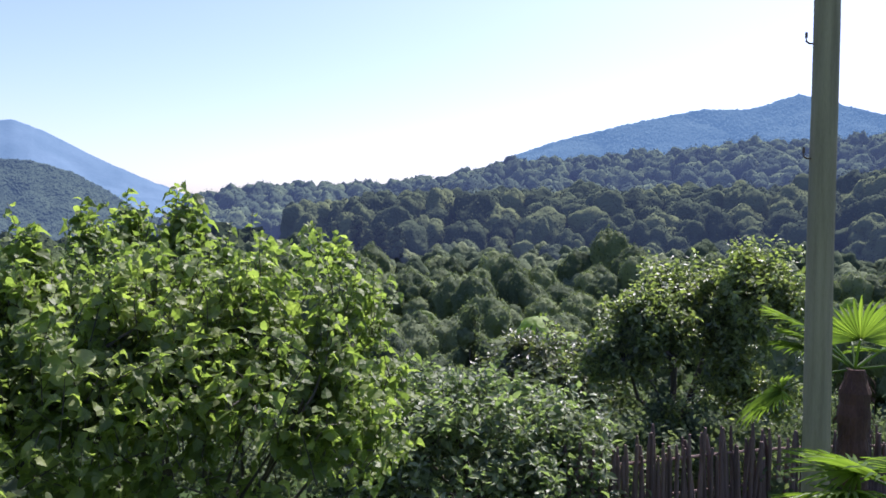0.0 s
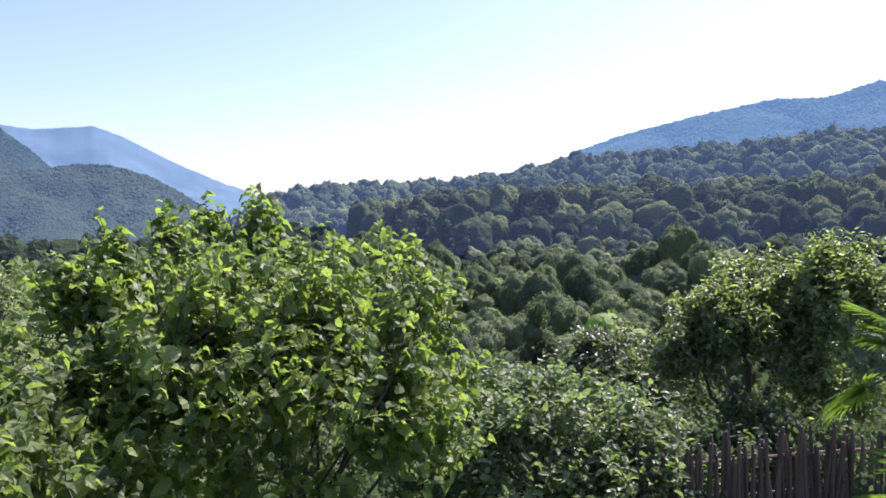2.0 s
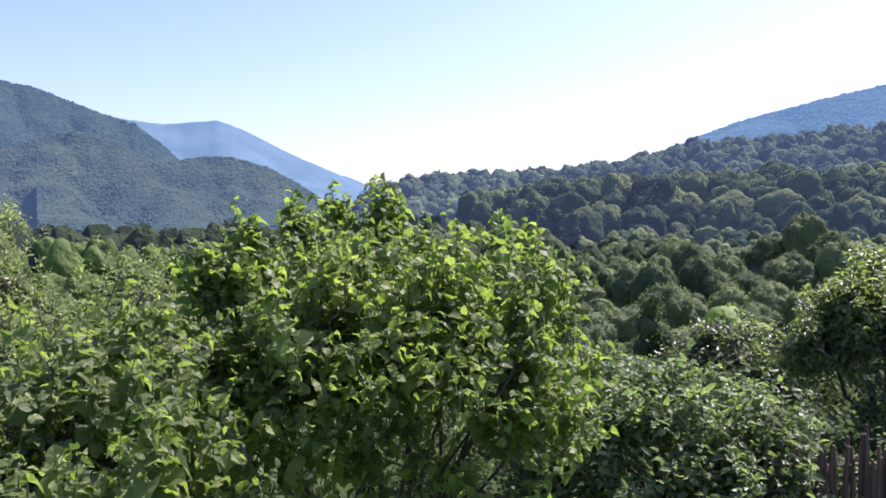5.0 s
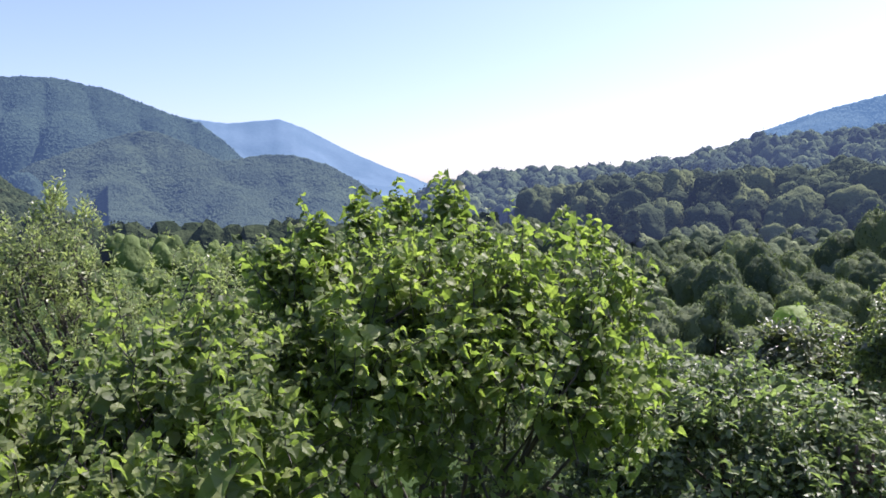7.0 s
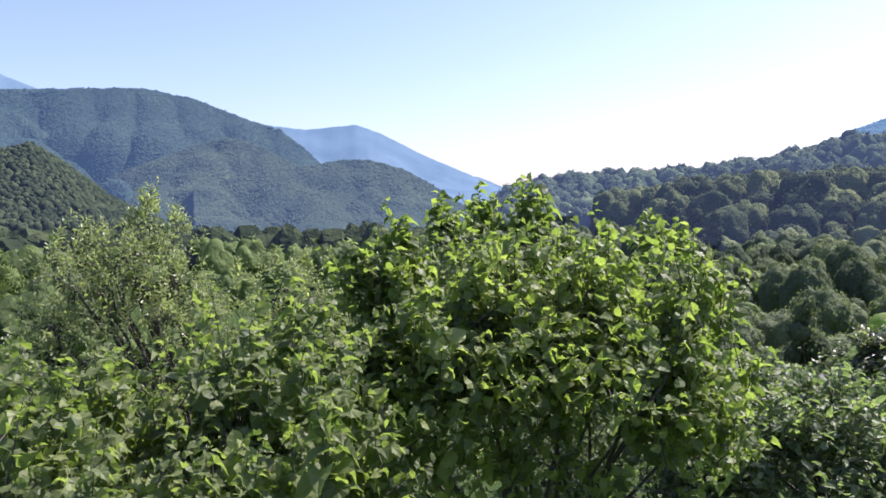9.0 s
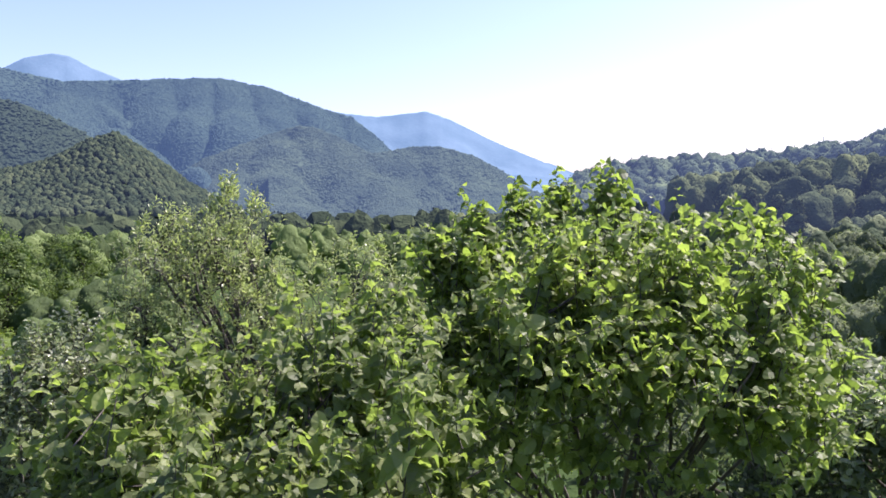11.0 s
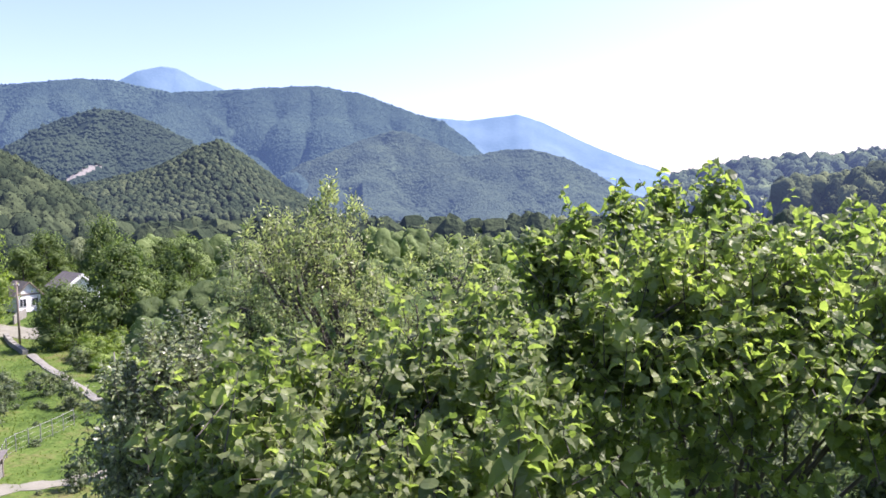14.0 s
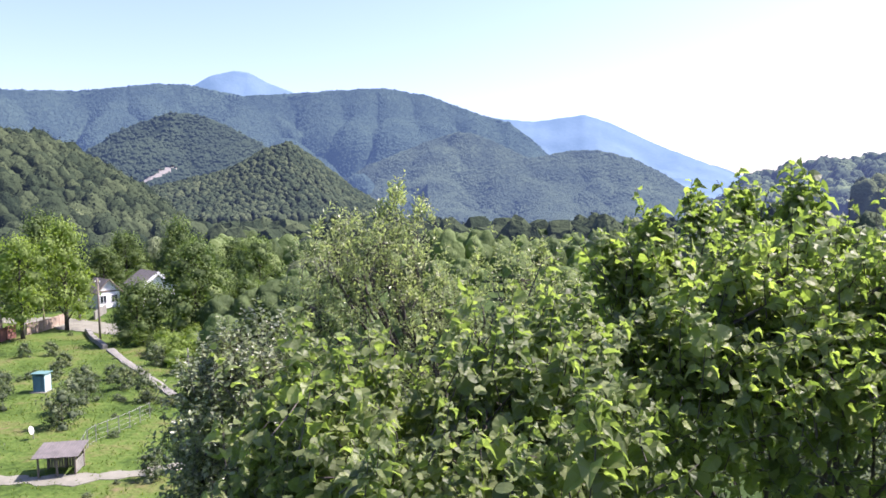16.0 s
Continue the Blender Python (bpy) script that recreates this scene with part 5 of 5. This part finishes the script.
# ---- houses, sheds and fences of the hamlet ----
def gabled(x, y, turn, width, length, eave, ridge, wall, roof, label, name="house", overhang=0.4, windows=1, trim=None, board=0.13, band=False):
    """A house with a gable to its own -y: walls with thickness, two roof slabs, windows and a door."""
    ob = thing(name, (x, y, float(ground_z(x, y)) - 0.05), label, "house" if name == "house" else "shed")
    ob.rotation_euler = (0, 0, radians(turn))
    w, l = width / 2, length / 2
    bm = bmesh.new()
    front = [bm.verts.new(c) for c in ((-w, -l, 0), (w, -l, 0), (w, -l, eave), (0, -l, ridge), (-w, -l, eave))]
    back = [bm.verts.new((v.co.x, l, v.co.z)) for v in front]
    bm.faces.new(front)
    bm.faces.new(back[::-1])
    for i in range(5):
        j = (i + 1) % 5
        bm.faces.new((front[j], front[i], back[i], back[j]))
    part("wall", Geo().add(*from_bm(bm)), wall, ob)
    for s in (-1, 1):
        pitch = math.atan2(ridge - eave, w)
        run = w / math.cos(pitch) + overhang
        ribs, panels = 9, []
        for k in range(ribs):
            y0 = -l - overhang + (length + 2 * overhang) * k / ribs
            panels.append(block(0, y0 + 0.01, 0.02, run, y0 + (length + 2 * overhang) / ribs - 0.01, 0.10 + 0.02 * (k % 2)))
        m = Matrix.Translation((0, 0, ridge)) @ (Matrix.Rotation(pitch, 4, "Y") if s > 0 else Matrix.Rotation(math.pi, 4, "Z") @ Matrix.Rotation(pitch, 4, "Y"))
        for panel in panels:
            part("roof_panel", Geo().add(*panel), roof, ob, at=m)
        fascia = Geo().add(*block(0.0, -l - overhang - 0.03, 0.11 - board, run + 0.02, -l - overhang, 0.13))
        part("bargeboard", fascia, trim or OLD_WOOD, ob, at=m if s > 0 else Matrix.Translation((0, 0, ridge)) @ Matrix.Rotation(math.pi, 4, "Z") @ Matrix.Rotation(pitch, 4, "Y") @ Matrix.Translation((0, 2 * l + 2 * overhang + 0.03, 0)))
    if band:
        part("trim_board", Geo().add(*block(-w - 0.03, -l - 0.06, eave - 0.14, w + 0.03, -l - 0.012, eave + 0.1)), OLD_WOOD, ob, "brown board across the gable")
    for k in range(windows):
        cx = 0 if windows == 1 else -w * 0.5 + w * k / max(1, windows - 1)
        zc = eave * 0.55
        win = part("window", Geo().add(*block(cx - 0.5, -l - 0.05, zc - 0.6, cx + 0.5, -l + 0.02, zc + 0.6)), WHITE_PAINT, ob)
        part("pane", Geo().add(*block(cx - 0.42, -l - 0.065, zc - 0.52, cx - 0.03, -l - 0.03, zc + 0.52)), DARK_GLASS, win)
        part("pane", Geo().add(*block(cx + 0.03, -l - 0.065, zc - 0.52, cx + 0.42, -l - 0.03, zc + 0.52)), DARK_GLASS, win)
    for k in (-0.45, 0.45):
        yc, zc = l * k, eave * 0.55
        win = part("window", Geo().add(*block(w - 0.02, yc - 0.5, zc - 0.55, w + 0.05, yc + 0.5, zc + 0.55)), WHITE_PAINT, ob)
        part("pane", Geo().add(*block(w + 0.03, yc - 0.42, zc - 0.47, w + 0.065, yc + 0.42, zc + 0.47)), DARK_GLASS, win)
    return ob


gabled(-114.5, 55.0, 84, 3.3, 5.0, 2.6, 4.3, PLASTER, SLATE, "small white house with a dark gabled roof", windows=2, band=True)
gabled(-108.8, 59.6, 80, 4.8, 7.0, 3.3, 5.1, PLASTER, SLATE, "white house under a dark roof with broad white bargeboards", windows=2, trim=WHITE_PAINT, board=0.42)
gabled(-101.0, 32.5, 75, 6.0, 6.0, 3.0, 4.8, TAN_WALL, SLATE, "low house with a grey roof beside the road", windows=2)


def wall_run(points, height, thick, material, label, name="low_wall", step=1.6):
    """A garden wall of short lengths that follow the ground."""
    p = along(points, step)
    ob = thing(name, (*p[0], float(ground_z(*p[0]))), label, "wall")
    for i in range(len(p) - 1):
        a, b = p[i], p[i + 1]
        m = Matrix.Translation((*(a - p[0]), float(ground_z(*a)) - ob.location.z)) @ Matrix.Rotation(math.atan2(b[1] - a[1], b[0] - a[0]), 4, "Z")
        part("panel", Geo().add(*block(0, -thick / 2, -0.2, step - 0.04, thick / 2, height + 0.03 * (i % 3))), material, ob, at=m)
    return ob


wall_run([(-92.5, 31.0), (-95.5, 36.0)], 1.5, 0.2, BRICK_RED, "low red garden wall by the road")
wall_run([(-95.8, 36.6), (-100.5, 43.5)], 1.3, 0.2, TAN_WALL, "low tan garden wall by the road")
wall_run([(-100.5, 47.0), (-108.0, 52.5)], 1.1, 0.18, CONCRETE, "pale concrete fence in front of the white house")


def strip(name, points, width, thick, material, label, category, step=1.0, ragged=0.08):
    """A paved strip that lies on the ground."""
    p = along(points, step)
    d = np.gradient(p, axis=0)
    d /= np.linalg.norm(d, axis=1, keepdims=True)
    n = np.stack([-d[:, 1], d[:, 0]], 1)
    wob = 1 + ragged * (np.sin(np.arange(len(p)) * 1.7) + 0.7 * np.sin(np.arange(len(p)) * 0.63 + 1))
    rows = []
    for q, nn, k in zip(p, n, wob):
        for s in (-0.5, -0.2, 0.2, 0.5):
            c = q + nn * width * s * k
            rows.append((*c, float(ground_z(*c)) + thick - (0.03 if abs(s) > 0.4 else 0)))
    for q, nn, k in zip(p, n, wob):
        for s in (-0.52, 0.52):
            c = q + nn * width * s * k
            rows.append((*c, float(ground_z(*c)) - 0.3))
    m, f = len(p), []
    for i in range(m - 1):
        for j in range(3):
            a = 4 * i + j
            f += [(a, a + 4, a + 5), (a, a + 5, a + 1)]
        lo = 4 * m + 2 * i
        f += [(4 * i, lo, lo + 2), (4 * i, lo + 2, 4 * i + 4), (4 * i + 3, 4 * i + 7, lo + 3), (4 * i + 3, lo + 3, lo + 1)]
    return tagged(part(name, Geo().add(rows, f), material), label, category, kind="structure")


strip("path", [(-77.5, 37.6), (-70, 35.3), (-62, 33.2), (-54.0, 31.0)], 0.72, 0.14, CONCRETE, "pale concrete path crossing the meadow", "path")
strip("road", [(-125, 32), (-108, 42.5), (-96, 44.0), (-88, 45.5), (-80, 52)], 5.5, 0.08, GRAVEL, "pale gravel village road", "road")
strip("track", [(-46.5, 14.5), (-41.5, 18.0), (-39.5, 21.5), (-38.5, 26)], 1.35, 0.06, GRAVEL, "patch of pale gravel beside the meadow", "track", 0.5, 0.26)
wall_run([(-92, 42.0), (-86, 39.8), (-78, 37.4)], 0.5, 0.5, CONCRETE, "edge of rough grey stones along the lane", "stone_edging", 0.9)


def post(x, y, height, radius, material, label, arm=0.0, brace=0.0):
    ob = thing("post" if height < 4 else "utility_pole", (x, y, float(ground_z(x, y)) - 0.1), label, "post")
    part("shaft", Geo().add(*tube([(0, 0, 0), (0.01, 0, height * 0.5), (0, 0, height)], [radius, radius * 0.9, radius * 0.75], 10)), material, ob, smooth=True)
    if arm:
        part("crossarm", Geo().add(*block(-arm, -0.05, height - 0.5, arm, 0.05, height - 0.4)), material, ob)
        for s in (-0.9, 0.9):
            part("insulator", Geo().add(*tube([(arm * s, 0, height - 0.4), (arm * s, 0, height - 0.24)], [0.05, 0.03], 8)), WHITE_PAINT, ob)
    if brace:
        part("brace", Geo().add(*tube([(-brace, -0.2, 0), (0, 0, height * 0.75)], radius * 0.7, 8)), OLD_WOOD, ob, "leaning wooden brace")
    return ob


post(-85.8, 40.6, 7.0, 0.13, OLD_WOOD, "grey wooden utility pole beside the lane", arm=0.6)
post(-55.2, 33.0, 3.5, 0.07, CONCRETE, "thin pale concrete post with a wooden brace", brace=0.9)
post(-101.5, 45.5, 3.0, 0.22, CONCRETE, "stout white concrete gate post")
post(-104.0, 42.0, 4.2, 0.12, POLE_WOOD, "grey wooden pole beside the road")

# booth
bx, by = -65.0, 25.7
booth = thing("booth", (bx, by, float(ground_z(bx, by))), "small blue wooden garden booth with a flat teal roof", "booth")
booth.rotation_euler = (0, 0, radians(38))
booth.scale = (0.52, 0.52, 0.72)
part("floor_slab", Geo().add(*block(-1.2, -1.5, -0.2, 1.2, 1.1, 0.06)), CONCRETE, booth)
part("back_wall", Geo().add(*block(-0.95, 0.85, 0.06, 0.95, 0.95, 2.0)), BLUE_PAINT, booth)
part("side_wall", Geo().add(*block(-0.95, -0.9, 0.06, -0.87, 0.85, 2.0)), BLUE_PAINT, booth)
# coloured paler than the other walls to show sun on this side
part("side_wall", Geo().add(*block(0.87, -0.9, 0.06, 0.95, 0.85, 2.05)), LIT_TEAL, booth, "side wall coloured pale teal, as if in sun")
part("door", Geo().add(*block(-0.42, -0.95, 0.1, 0.45, -0.89, 1.85)), BLUE_PAINT, booth)
part("front_panel", Geo().add(*block(-0.87, -0.9, 0.06, -0.45, -0.84, 2.0)), BLUE_PAINT, booth)
part("front_panel", Geo().add(*block(0.48, -0.9, 0.06, 0.87, -0.84, 2.0)), BLUE_PAINT, booth)
part("roof", Geo().add(*block(-1.2, -1.25, 2.06, 1.2, 1.15, 2.16)), TEAL_ROOF, booth)

# open shed
sx, sy = -43.6, 17.9
shed = thing("open_shed", (sx, sy, float(ground_z(sx, sy))), "open wooden shed with a sloping grey sheet roof", "shed")
shed.rotation_euler = (0, 0, radians(48))
shed.scale = (0.66, 0.66, 0.72)
for x in (-1.45, 0.0, 1.45):
    part("post", Geo().add(*block(x - 0.07, -1.15, -0.2, x + 0.07, -1.01, 1.55)), OLD_WOOD, shed)
    part("post", Geo().add(*block(x - 0.07, 1.01, -0.2, x + 0.07, 1.15, 1.85)), OLD_WOOD, shed)
for k in range(14):
    part("board", Geo().add(*block(-1.45 + k * 0.21, 1.12, 0.05, -1.27 + k * 0.21, 1.15, 1.8)), OLD_WOOD, shed)
for k in range(5):
    part("board", Geo().add(*block(1.42, -1.1, 0.1 + k * 0.2, 1.46, 1.1, 0.27 + k * 0.2)), CONCRETE, shed)
roof_m = Matrix.Translation((0, 0, 1.75)) @ Matrix.Rotation(radians(8), 4, "X")
for k in range(8):
    part("roof_sheet", Geo().add(*block(-1.85 + k * 0.4625, -1.55, 0.004 * (k % 2), -1.40 + k * 0.4625, 1.5, 0.05 + 0.012 * (k % 2))), SLATE, shed, at=roof_m)

# round dish
dx, dy = -51.7, 19.6
dish = thing("satellite_dish", (dx, dy, float(ground_z(dx, dy))), "round white dish with a grey middle on a short post", "satellite dish")
dish.scale = (0.6, 0.6, 0.6)
part("stand", Geo().add(*tube([(0, 0.1, -0.1), (0, 0.1, 1.0)], 0.05, 8)), STEEL, dish)
part("bowl", Geo().add(*tube([(0, 0.06, 0), (0, 0.0, 0), (0, -0.08, 0), (0, -0.09, 0)], [0.14, 0.32, 0.46, 0.30], 22)), WHITE_PAINT, dish, at=Matrix.Translation((0, 0, 1.0)) @ Matrix.Rotation(radians(-50), 4, "Z") @ Matrix.Rotation(radians(15), 4, "X"))

part("hub", Geo().add(*tube([(0, -0.06, 0), (0, -0.12, 0), (0, -0.13, 0)], [0.2, 0.24, 0.12], 18)), CONCRETE, dish, "grey middle", at=Matrix.Translation((0, 0, 1.0)) @ Matrix.Rotation(radians(-50), 4, "Z") @ Matrix.Rotation(radians(15), 4, "X"))

# wire fence across the meadow
posts = along([(-44.6, 19.4), (-46.9, 21.0), (-50.4, 27.6)], 1.15)
wire = thing("wire_fence", (*posts[0], float(ground_z(*posts[0]))), "pale post and wire fence across the meadow", "fence")
for x, y in posts:
    m = Matrix.Translation((x - posts[0][0], y - posts[0][1], float(ground_z(x, y)) - wire.location.z))
    part("post", Geo().add(*tube([(0, 0, -0.2), (0, 0, 1.15)], 0.03, 7)), STEEL, wire, at=m)
for h in (0.15, 0.45, 0.75, 1.08):
    run = [(x - posts[0][0], y - posts[0][1], float(ground_z(x, y)) - wire.location.z + h) for x, y in posts]
    part("rail" if h > 1 else "strand", Geo().add(*tube(run, 0.016 if h > 1 else 0.008, 5)), STEEL, wire)
